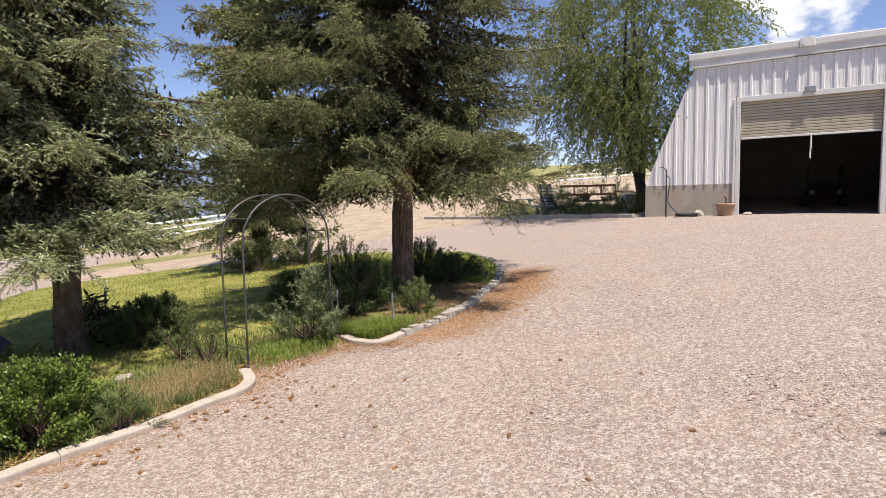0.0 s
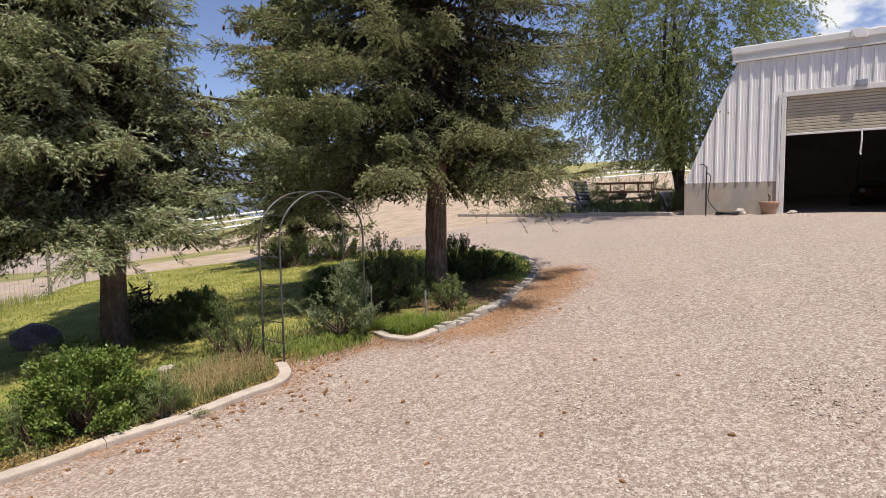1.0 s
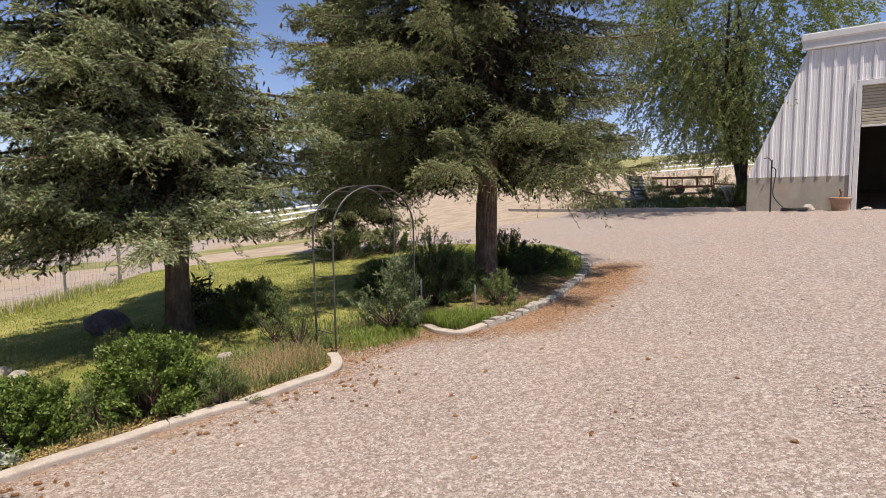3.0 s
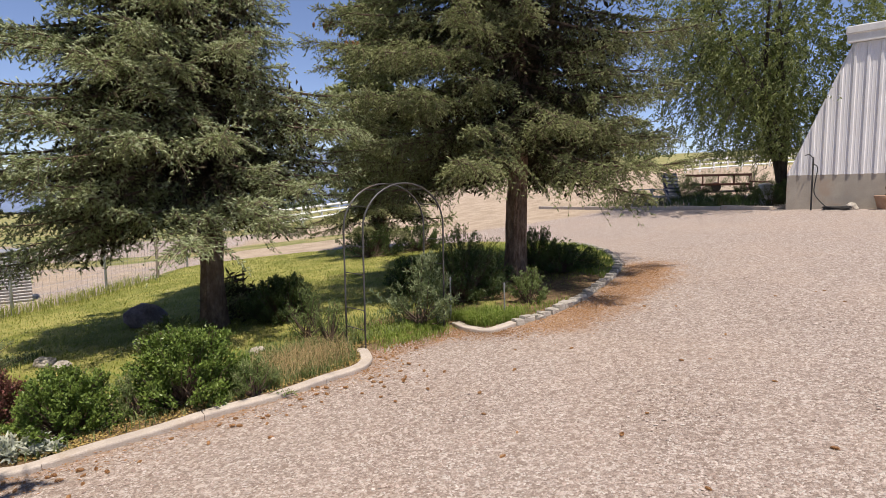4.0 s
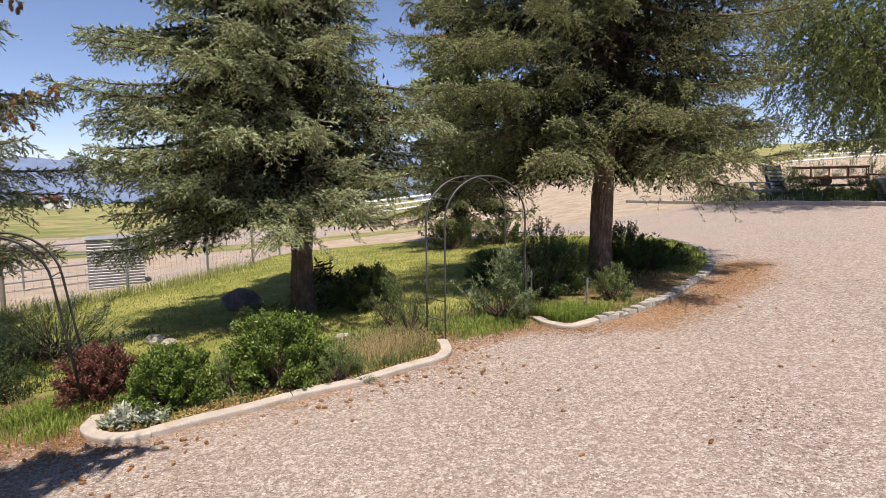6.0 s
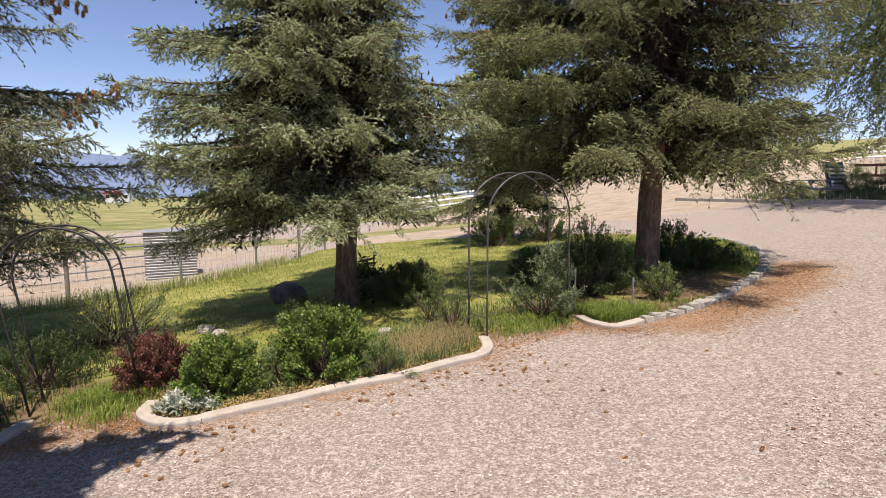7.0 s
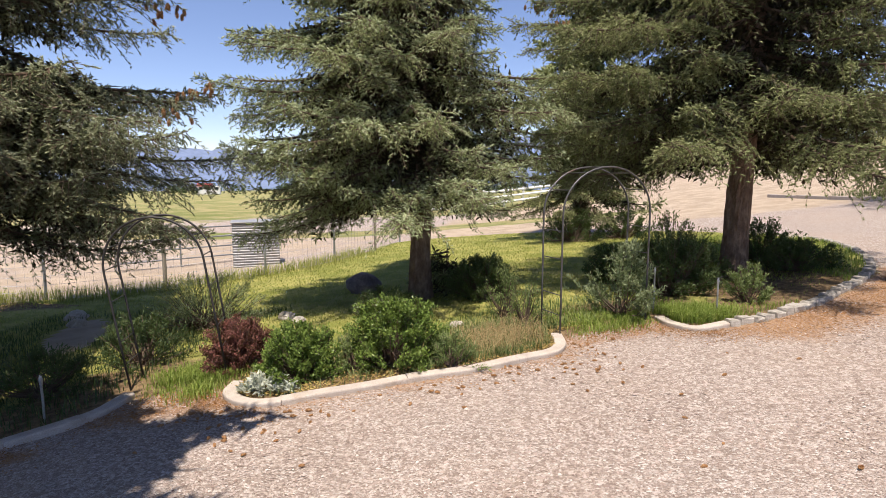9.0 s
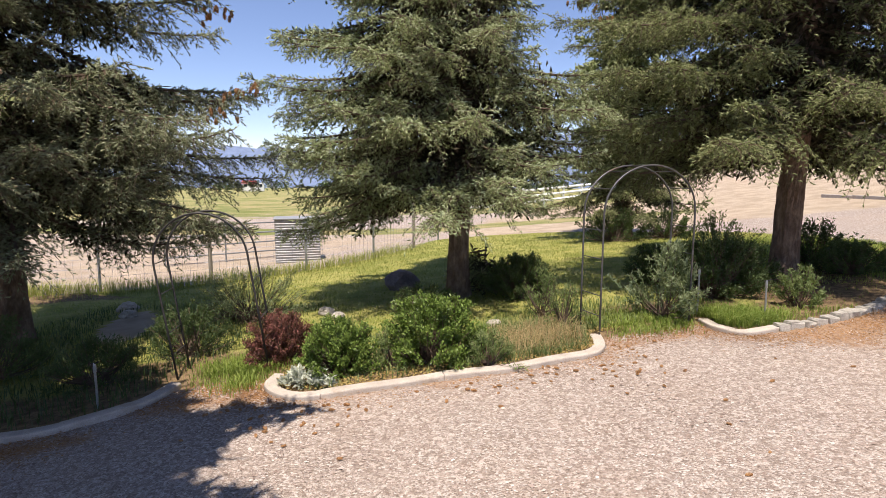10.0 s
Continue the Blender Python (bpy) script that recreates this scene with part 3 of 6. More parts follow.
    box(bm, WALL_L + 1.34, R_END, -0.07, 0.05, EAVE + 0.02, EAVE + 0.22, 0.0)
    part("fascia", bm, M["trim"], root)
    for k in range(4):
        bm = bmesh.new()
        x0 = WALL_L + 1.36 + k * 2.82
        box(bm, x0, x0 + 2.80, -0.10 + 0.010 * (k % 2), 0.04, EAVE - 0.02 + 0.01 * (k % 2), EAVE + 0.018, 0.004)
        part("drip_lip", bm, M["trim"], root)
    # inclined side wall, roof, rear and inside
    bm = bmesh.new()
    z1 = EAVE + 0.2
    v = [bm.verts.new(p) for p in ((WALL_L, 0.02, STEM_H), (WALL_L, DEPTH, STEM_H), (WALL_L + 1.56, DEPTH, z1), (WALL_L + 1.56, 0.02, z1), (WALL_L + 0.1, 0.02, STEM_H), (WALL_L + 0.1, DEPTH, STEM_H), (WALL_L + 1.66, DEPTH, z1), (WALL_L + 1.66, 0.02, z1))]
    for f in ((0, 1, 2, 3), (4, 7, 6, 5), (0, 3, 7, 4), (1, 5, 6, 2), (0, 4, 5, 1), (3, 2, 6, 7)):
        bm.faces.new([v[i] for i in f])
    part("side_wall", bm, M["siding"], root)
    bm = bmesh.new()
    box(bm, WALL_L, WALL_L + 0.2, 0.23, DEPTH, -0.3, STEM_H)
    part("stem_wall", bm, M["stem"], root)
    bm = bmesh.new()
    box(bm, WALL_L + 1.5, R_END, 0.05, DEPTH, EAVE + 0.21, EAVE + 0.34)
    part("roof", bm, M["trim"], root)
    bm = bmesh.new()
    rear = [bm.verts.new((px, py, pz)) for py in (DEPTH + 0.01, DEPTH + 0.15) for px, pz in ((WALL_L, -0.3), (R_END, -0.3), (R_END, EAVE + 0.2), (WALL_L + 1.56, EAVE + 0.2), (WALL_L, STEM_H))]
    bm.faces.new(rear[4::-1])
    bm.faces.new(rear[5:])
    for k in range(5):
        bm.faces.new((rear[k], rear[(k + 1) % 5], rear[5 + (k + 1) % 5], rear[5 + k]))
    bmesh.ops.recalc_face_normals(bm, faces=bm.faces[:])
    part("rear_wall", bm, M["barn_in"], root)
    bm = bmesh.new()
    box(bm, R_END, R_END + 0.15, 0.0, DEPTH, -0.3, EAVE + 0.2)
    part("end_wall", bm, M["siding"], root)
    bm = bmesh.new()
    box(bm, WALL_L + 0.2, R_END, 0.0, DEPTH, -0.25, 0.03)
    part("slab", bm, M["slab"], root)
    for x0, x1 in ((WALL_L + 1.05, DOOR_L - 0.15), (DOOR_R + 0.15, R_END)):
        bm = bmesh.new()
        box(bm, x0, x1, 0.24, 0.27, 0.03, 2.9)
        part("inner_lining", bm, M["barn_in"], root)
    # junction box over the door and floodlight on the eave
    bm = bmesh.new()
    box(bm, 0.78, 1.06, -0.11, -0.052, DOOR_H + 0.10, DOOR_H + 0.27, 0.012)
    part("junction_box", bm, M["grey_box"], root, "small grey box over the door")
    lamp = part("floodlight", box(bmesh.new(), 0.62, 1.0, -0.145, -0.117, EAVE + 0.20, EAVE + 0.46, 0.01), M["trim"], root, "white round floodlight on the eave")
    bm = bmesh.new()
    bmesh.ops.create_cone(bm, cap_ends=True, segments=24, radius1=0.11, radius2=0.14, depth=0.10, matrix=pose(0.81, -0.19, EAVE + 0.33, 90, 0, 0))
    part("lamp_head", bm, M["white_vinyl"], lamp)
    return root


barn()

# ---- trees ----
def shoots(P, A, L, rng, per, fat, size, wide):
    """Needled shoots: a bristly spindle along A from each P, with loose needles standing off it."""
    n = len(P)
    ref = np.where(np.abs(A[:, 2:3]) < 0.9, np.array([[0, 0, 1.0]]), np.array([[1.0, 0, 0]]))
    U = np.cross(A, ref)
    U /= np.linalg.norm(U, axis=1)[:, None]
    W = np.cross(A, U)
    r = (fat * rng.uniform(0.8, 1.2, n))[:, None]
    spin = rng.uniform(0, 2.09, n)[:, None]

    def ring(k):
        return P + A * (L * 0.68)[:, None] + (U * np.cos(spin + k * 2.0944) + W * np.sin(spin + k * 2.0944)) * r
    S = np.stack([P] + [ring(k) for k in range(3)] + [P + A * L[:, None]], 1)
    T = np.array([(0, 2, 1), (0, 3, 2), (0, 1, 3), (1, 2, 4), (2, 3, 4), (3, 1, 4)])
    Fs = (np.arange(n)[:, None, None] * 5 + T[None]).reshape(-1, 3)
    t = (np.arange(per) + rng.uniform(0, 1, (n, per))) / per * 0.95 + 0.05
    ang = np.arange(per) * 2.4 + rng.uniform(0, 6.28, (n, 1))
    out = U[:, None] * np.cos(ang)[..., None] + W[:, None] * np.sin(ang)[..., None]
    D = out + A[:, None] * rng.uniform(0.3, 1.1, (n, per))[..., None]
    D /= np.linalg.norm(D, axis=2)[..., None]
    base = P[:, None] + A[:, None] * (t * L[:, None])[..., None] + out * (r * 0.5)[:, None]
    side = np.cross(D, A[:, None])
    side /= np.linalg.norm(side, axis=2)[..., None] + 1e-9
    ln = size * rng.uniform(0.75, 1.2, (n, per))[..., None]
    V = np.stack([base - side * wide / 2, base + side * wide / 2, base + D * ln], 2).reshape(-1, 3)
    Fn = np.arange(len(V)).reshape(-1, 3) + 5 * n
    return np.vstack([S.reshape(-1, 3), V]), np.vstack([Fs, Fn]), per


def leaves(P, D, size, wide, rng, fold=0.25):
    """One folded leaf (two quads' worth in one rhomb) at each P along D."""
    n = len(P)
    D = D / (np.linalg.norm(D, axis=1)[:, None] + 1e-9)
    R = rng.standard_normal((n, 3))
    S = np.cross(D, R)
    S /= np.linalg.norm(S, axis=1)[:, None] + 1e-9
    N = np.cross(S, D)
    ln = (size * rng.uniform(0.65, 1.2, n))[:, None]
    w = (wide * rng.uniform(0.7, 1.2, n))[:, None]
    V = np.stack([P, P + D * ln * 0.45 + S * w * 0.5 + N * w * fold, P + D * ln, P + D * ln * 0.45 - S * w * 0.5 + N * w * fold], 1)
    return V.reshape(-1, 3), np.arange(4 * n).reshape(-1, 4)


def spray(pts, ln, grade, rng, first=0.24):
    """A bough's foliage: side branchlets in two ranks, each set with shoots and hung with drooping strands.
    Gives shoot feet, ways, lengths, tones, and the branchlets as wood."""
    ns = len(pts)
    sl = np.linspace(0, 1, ns)

    def on(q):
        return np.stack([np.interp(q, sl, pts[:, i]) for i in range(3)], -1)

    step = (0.060, 0.10, 0.20)[grade]
    gap = (0.042, 0.070, 0.13)[grade]
    size = (0.105, 0.15, 0.26)[grade]
    n = max(5, int(ln * (1 - first) / step)) * 2
    q = first + (1 - first) * np.clip((np.arange(n) + rng.uniform(-0.8, 0.8, n)) / n, 0, 1)
    side = np.where(np.arange(n) % 2, 1.0, -1.0)
    B = on(q)
    Fw = on(np.minimum(q + 0.04, 1.02)) - on(q - 0.04)
    Fw /= np.linalg.norm(Fw, axis=1)[:, None] + 1e-9
    W = np.stack([-Fw[:, 1], Fw[:, 0], np.zeros(n)], -1)
    W /= np.linalg.norm(W, axis=1)[:, None] + 1e-9
    wave = 0.80 + 0.28 * np.sin(q * ln * 5.2 + rng.uniform(0, 6.28)) + rng.uniform(-0.2, 0.2, n)
    ll = (0.13 + 0.30 * ln * np.clip(1.05 - q, 0, 1) ** 0.7 * np.clip((q - first) / 0.16 + 0.35, 0, 1)) * wave
    ang = np.radians(rng.uniform(36, 64, n))
    D = Fw * np.cos(ang)[:, None] + W * (side * np.sin(ang))[:, None]
    D[:, 2] += rng.normal(-0.03, 0.20, n)
    # a third of the branchlets hang under the bough
    hang = rng.random(n) < 0.42
    D[hang] = D[hang] * 0.55 + np.array([0, 0, -0.75])
    ll = np.clip(np.where(hang, ll * 0.50 + 0.07, ll), 0.10, 0.95)
    D /= np.linalg.norm(D, axis=1)[:, None]
    sag = np.where(hang, 0.05, rng.uniform(0.10, 0.50, n) + 0.20 * (1 - q))
    m = int(0.95 / gap) + 1
    t = (np.arange(m)[None] + rng.uniform(0, 0.8, (n, m))) * gap / ll[:, None]
    keep = t < 1.02

    def along(t):
        P = B[:, None] + D[:, None] * (t * ll[:, None])[..., None]
        P[..., 2] -= sag[:, None] * ll[:, None] * t ** 2
        return P

    # shoots in two ranks along each branchlet, like a frond, the fronds tipped this way and that
    P = along(t)
    T = D[:, None].repeat(m, 1).copy()
    T[..., 2] -= 2 * sag[:, None] * t
    T /= np.linalg.norm(T, axis=2)[..., None]
    S = np.cross(T, np.array([0.02, 0.01, 1.0]))
    S /= np.linalg.norm(S, axis=2)[..., None] + 1e-9
    U = np.cross(S, T)
    roll = rng.normal(0, 0.55, n)[:, None]
    fi = np.where(np.arange(m)[None] % 2, 0.0, np.pi) + roll + rng.normal(0, 0.35, (n, m))
    A = T * rng.uniform(0.65, 1.1, (n, m, 1)) + S * (np.cos(fi) * 0.72)[..., None] + U * (np.sin(fi) * 0.72)[..., None]
    A[..., 2] += 0.08
    L = size * rng.uniform(0.75, 1.2, (n, m)) * (1.15 - 0.55 * t)
    # besides growth, upturned shoots are lightened and hanging ones darkened like sun and shade
    leaf_tone = np.clip(0.16 + 0.40 * t + 0.20 * q[:, None] + 0.22 * (A[..., 2] > 0) - 0.15 * hang[:, None] + rng.uniform(-0.18, 0.18, (n, m)), 0, 1)
    sets = [(P[keep], A[keep], L[keep], leaf_tone[keep])]
    # fingers standing on the ridge of the bough and bristling at its end
    k = max(6, int(ln * (1 - first) / gap * 0.9))
    qr = first + (1 - first) * rng.random(k) ** 0.8
    R = rng.normal(0, 1, (k, 3)) * np.array([0.5, 0.5, 0.25]) + np.array([0, 0, 0.35])
    tip = pts[-1] - pts[-3]
    R += tip / np.linalg.norm(tip) * rng.uniform(0.4, 1.2, (k, 1))
    sets.append((on(qr), R, size * rng.uniform(0.6, 1.1, k), np.clip(0.6 + rng.uniform(-0.2, 0.4, k), 0, 1)))
    Q, A, L, G = (np.concatenate(v) for v in zip(*sets))
    A = A / (np.linalg.norm(A, axis=1)[:, None] + 1e-9)
    tw = along(np.tile([0.0, 0.5, 1.0], (n, 1)))
    wood = [tube(tw[i], [0.0055, 0.004, 0.002], 3, False) for i in range(n)] if grade < 2 else []
    return Q, A, L, G, wood


def spruce(x, y, height, radius, trunk_r, z_low, seed, needle_mat, z_fine=5.6, lean=(0, 0), label="", boughs=(), group="blue spruces in the garden", bulk=1.0, skew=(0.0, 0.0), whorl=0.31, count=7, droop=(0.30, 0.64)):
    """Blue spruce: scaly trunk, whorls of drooping boughs feathered with shoots, dark dead-twig fill inside.
    boughs: (azimuth, height, reach, drop) of limbs that stand out; skew: (azimuth, share) of a fuller side."""
    rng = np.random.default_rng(seed)
    z0 = ground_z(x, y)
    root = thing("spruce_tree", x, y, z0, 0, label, "tree", group)
    zs = np.linspace(-0.15, height, 40)
    flare = trunk_r * (1 - zs / height) ** 0.85 + 0.10 * trunk_r + trunk_r * 0.40 * np.exp(-np.maximum(zs, 0) / 0.16)
    axis = np.stack([lean[0] * zs + 0.03 * np.sin(zs * 0.9 + seed), lean[1] * zs + 0.03 * np.cos(zs * 0.8 + seed), zs], -1)
    V, F = tube(axis, flare, 28)
    an = np.arctan2(V[:, 1], V[:, 0])
    V[:, :2] += (V[:, :2] - np.stack([lean[0] * V[:, 2], lean[1] * V[:, 2]], -1)) * (0.04 * np.sin(an * 7 + V[:, 2] * 3) + 0.06 * rng.standard_normal(len(V)))[:, None]
    np_part("trunk", V, F, M["bark"], root, "grey-brown scaly bark", smooth=False)

    limbs = []
    z = z_low
    while z < height - 0.3:
        frac = (z - z_low) / (height - z_low)
        a0 = rng.uniform(0, 6.28)
        for k in range(count):
            az = a0 + k * 6.283 / count + rng.uniform(-0.4, 0.4)
            prof = (1 - frac) ** 0.75 * (1 + 0.10 * math.sin(3 * az + z * 2.3)) * (1 + skew[1] * math.cos(az - radians(90 - skew[0])))
            limbs.append((z + rng.uniform(-0.2, 0.2), az, radius * prof * rng.uniform(0.62, 1.06), rng.uniform(*droop) * (1 - 0.9 * frac)))
        z += whorl if z < z_fine else 0.62
    # short inner limbs that close the crown round the trunk
    for z in np.arange(z_low + 0.2, height * 0.8, 0.5):
        limbs += [(z, rng.uniform(0, 6.28), radius * 0.55 * (1 - z / height), rng.uniform(*droop)) for k in range(4)]
    for az, lz, reach, drop in boughs:
        limbs.append((lz + 0.12 * reach, radians(90 - az), reach, drop + 0.20))
    wood, got, FP, FD, FS = [], [[], [], []], [], [], []
    for lz, az, ln, drop in limbs:
        if ln < 0.3:
            continue
        away = (math.cos(az) * x + math.sin(az) * y) / math.hypot(x, y)
        far = math.hypot(x + 0.5 * ln * math.cos(az), y + 0.5 * ln * math.sin(az))
        grade = 2 if lz > min(z_fine + 0.5, 2.35 + 0.36 * far) else 1 if away > 0.0 else 0
        s = np.linspace(0, 1, 10)
        curl = drop * rng.uniform(0.30, 0.65)
        d = np.array([math.cos(az), math.sin(az)])
        wig = rng.uniform(-0.12, 0.12)
        pts = np.stack([d[0] * ln * s - d[1] * wig * ln * s ** 2, d[1] * ln * s + d[0] * wig * ln * s ** 2, lz + ln * (-drop * s + curl * s ** 2.6)], -1)
        pts[:, :2] += np.array(lean) * lz
        wood.append(tube(pts, np.linspace(0.012 + 0.012 * ln, 0.004, len(s)), 6, False))
        Q, A, L, G, w = spray(pts, ln, grade, rng, 0.20 if ln < 1.6 else 0.26)
        got[grade].append((Q, A, L, G))
        wood += w
        # dead twigs on the bare inner wood, a dark fill that deepens the gaps' shade
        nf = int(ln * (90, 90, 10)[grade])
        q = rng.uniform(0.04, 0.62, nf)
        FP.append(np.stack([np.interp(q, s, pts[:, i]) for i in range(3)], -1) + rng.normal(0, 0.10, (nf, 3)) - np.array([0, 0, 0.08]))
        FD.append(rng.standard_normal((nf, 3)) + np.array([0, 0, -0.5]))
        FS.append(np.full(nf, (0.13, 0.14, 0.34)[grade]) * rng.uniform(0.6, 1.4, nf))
    sets, leaf_tones = [], []
    for items, (per, fat, ln, wide) in zip(got, ((8, 0.0098, 0.024, 0.0080), (6, 0.017 * bulk, 0.040 * bulk, 0.015 * bulk), (4, 0.058 * bulk, 0.125 * bulk, 0.060 * bulk))):
        if not items:
            continue
        P, A, L, G = (np.concatenate(v) for v in zip(*items))
        V, F, k = shoots(P, A, L, rng, per, fat, ln, wide)
        sets.append((V, F))
        leaf_tones += [np.repeat(G, 5), np.repeat(G, 3 * k)]
    V, F = merge(sets)
    np_part("crown", V, F, needle_mat, root, leaf_tone=np.concatenate(leaf_tones), smooth=True)
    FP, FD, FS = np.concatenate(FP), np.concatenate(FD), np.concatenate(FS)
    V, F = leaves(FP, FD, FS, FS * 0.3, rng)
    tagged(np_part("inner_fill", V, F, M["twig_fill"], root, "dark brown dead-twig fill shading the crown inside"), kind="stuff")
    Vw, Fw = merge(wood)
    tagged(np_part("branch_wood", Vw, Fw, M["twig"], root), kind="stuff")
    return root


main_spruce = spruce(2.86, 10.08, 15.0, 3.55, 0.178, 2.7, 11, M["needle"], 5.5, (0.004, 0), "tall blue spruce with a bare lower trunk and drooping boughs",
       [(188, 2.6, 2.2, 0.08), (160, 2.7, 2.7, 0.12), (205, 2.7, 2.8, 0.10), (132, 2.7, 2.7, 0.12), (112, 2.7, 2.5, 0.13), (95, 2.9, 2.5, 0.14), (236, 2.6, 3.1, 0.12), (262, 2.7, 3.4, 0.16), (275, 3.3, 3.7, 0.14), (290, 5.2, 3.4, 0.06), (270, 4.7, 3.5, 0.1), (255, 4.1, 3.5, 0.12), (245, 3.4, 3.5, 0.14), (225, 3.2, 3.2, 0.2), (215, 4.2, 3.2, 0.2), (285, 2.7, 3.3, 0.12), (298, 3.2, 3.5, 0.12), (280, 4.0, 3.7, 0.1),
        (100, 3.6, 3.0, 0.15), (110, 4.2, 2.8, 0.14), (95, 4.8, 3.2, 0.1), (120, 3.4, 2.6, 0.2), (105, 5.2, 3.1, 0.06), (88, 4.0, 3.0, 0.14), (268, 4.2, 3.45, -0.12), (145, 2.6, 2.75, 0.26), (125, 2.7, 2.6, 0.22),
        (300, 2.3, 3.0, 0.2), (320, 2.2, 2.8, 0.2), (340, 2.2, 2.8, 0.2), (0, 2.2, 2.8, 0.2), (20, 2.2, 2.8, 0.2), (275, 2.3, 3.2, 0.18), (255, 2.3, 3.0, 0.14), (45, 2.3, 2.8, 0.2), (62, 2.4, 2.6, 0.18)], skew=(290, 0.08))
low_spruce = spruce(-2.29, 9.07, 14.0, 2.55, 0.165, 2.2, 12, M["needle_blue"], 5.6, (-0.015, 0), "blue spruce with low grey-green boughs over shrubs",
       [(172, 1.95, 1.9, 0.25), (150, 2.2, 2.2, 0.26), (190, 2.0, 2.0, 0.26), (126, 2.4, 2.3, 0.25), (104, 2.5, 2.4, 0.25), (210, 2.2, 2.3, 0.22), (228, 2.4, 2.7, 0.22), (246, 2.5, 2.8, 0.18), (262, 2.6, 2.9, 0.18), (254, 2.9, 2.9, 0.2), (250, 3.3, 2.9, 0.16), (240, 3.7, 2.9, 0.2), (265, 3.6, 2.8, 0.16), (232, 4.1, 2.8, 0.14), (262, 4.4, 2.8, 0.12), (245, 5.1, 2.7, 0.1), (268, 5.3, 2.7, 0.08), (250, 5.8, 2.6, 0.08),
        (76, 3.7, 2.6, 0.15), (85, 3.3, 2.8, 0.2), (70, 3.0, 2.7, 0.2), (95, 3.6, 2.7, 0.2), (110, 3.2, 2.6, 0.22), (62, 3.5, 2.5, 0.18), (80, 2.7, 2.6, 0.2), (228, 2.3, 2.4, 0.5), (240, 2.3, 2.6, 0.45), (254, 2.4, 2.7, 0.4), (165, 2.9, 2.7, 0.2), (185, 3.0, 2.8, 0.2), (205, 3.0, 2.9, 0.2), (220, 2.8, 2.9, 0.25), (195, 3.8, 2.7, 0.18), (175, 4.2, 2.5, 0.15), (215, 4.0, 2.8, 0.18), (119, 2.2, 1.8, 0.45), (135, 2.2, 1.9, 0.4), (100, 2.4, 2.2, 0.35)], skew=(255, 0.30))
left_spruce = spruce(-8.4, 6.1, 14.0, 3.6, 0.2, 2.2, 13, M["needle_grey"], 6.3, (0, 0), "shaded blue spruce hung with cones beside an arch",
       [(100, 2.7, 3.0, 0.25), (88, 2.7, 3.7, 0.24), (74, 2.9, 4.0, 0.22), (84, 3.2, 3.9, 0.2), (76, 3.7, 3.8, 0.14), (92, 3.6, 3.8, 0.16), (66, 3.1, 4.0, 0.2), (134, 2.5, 2.8, 0.24), (152, 2.6, 2.8, 0.24), (118, 3.2, 3.2, 0.22), (108, 3.9, 3.2, 0.2), (82, 4.4, 3.55, -0.15), (80, 3.4, 3.85, -0.12), (92, 5.6, 3.8, 0.02),
        (140, 2.2, 3.0, 0.38), (160, 2.2, 3.0, 0.4), (180, 2.2, 3.0, 0.4), (200, 2.2, 2.8, 0.38), (120, 2.3, 3.0, 0.38), (125, 3.0, 3.4, 0.32), (165, 3.0, 3.4, 0.32), (185, 3.0, 3.2, 0.32)], whorl=0.36)
# trees that stand behind the camera and shade the gravel
spruce(-4.3, -0.6, 11.5, 4.3, 0.22, 5.3, 14, M["needle"], 0.0, (0, 0), "blue spruce shading the gravel by the kerb", bulk=2.1, count=13, whorl=0.42, droop=(0.08, 0.3))
spruce(-8.4, 1.4, 11.5, 4.0, 0.22, 3.6, 18, M["needle"], 0.0, (0, 0), "blue spruce shading the end of the garden", bulk=2.1, count=12, whorl=0.42, droop=(0.1, 0.3))
spruce(7.0, -1.3, 9.0, 1.9, 0.2, 4.8, 15, M["needle"], 0.0, (0, 0), "blue spruce at the edge of the gravel yard", [(298, 5.0, 3.0, -0.1)])
# farther spruce behind the lawn
spruce(0.62, 17.6, 11.0, 2.7, 0.22, 1.5, 16, M["needle"], 1.8, (0, 0), "blue spruce beyond the lawn with dark shrubs below", bulk=1.3, count=6)
spruce(-1.95, 9.75, 0.95, 1.0, 0.02, 0.25, 17, M["needle"], 1.5, (0, 0), "young dark spruce sprouting behind a bigger trunk", whorl=0.25)


def hung_cones(tree, spots, seed):
    """Tan cones hanging from the bough tips."""
    rng = np.random.default_rng(seed)
    for x, y, z in spots:
        for k in range(7):
            ob = new("cone", CONE)
            ob.parent = tree
            ob.matrix_basis = pose(x + rng.uniform(-0.16, 0.16), y + rng.uniform(-0.16, 0.16), z - 0.03 + rng.uniform(-0.12, 0.06), rng.uniform(-25, 25), rng.uniform(-25, 25), rng.uniform(0, 360))


def cone_mesh():
    rng = np.random.default_rng(2)
    items = []
    for k in range(34):
        t = k / 34
        r = 0.019 * math.sin(math.pi * (0.12 + 0.80 * t)) + 0.003
        a = k * 2.399
        c = np.array([r * math.cos(a), r * math.sin(a), -0.085 * t])
        o = np.array([math.cos(a), math.sin(a), 0])
        s = np.array([-math.sin(a), math.cos(a), 0])
        items.append((np.array([c * [0.2, 0.2, 1], c + s * 0.010, c + o * 0.006 + [0, 0, -0.012], c - s * 0.010]), np.array([[0, 1, 2, 3]])))
    V, F = tube([(0, 0, 0.004), (0, 0, -0.03), (0, 0, -0.06), (0, 0, -0.088)], [0.006, 0.014, 0.013, 0.004], 6)
    items.append((V, F))
    V, F = merge(items)
    ob = np_part("cone_pattern", V, F, M["cone"])
    me = ob.data
    bpy.data.objects.remove(ob)
    return me


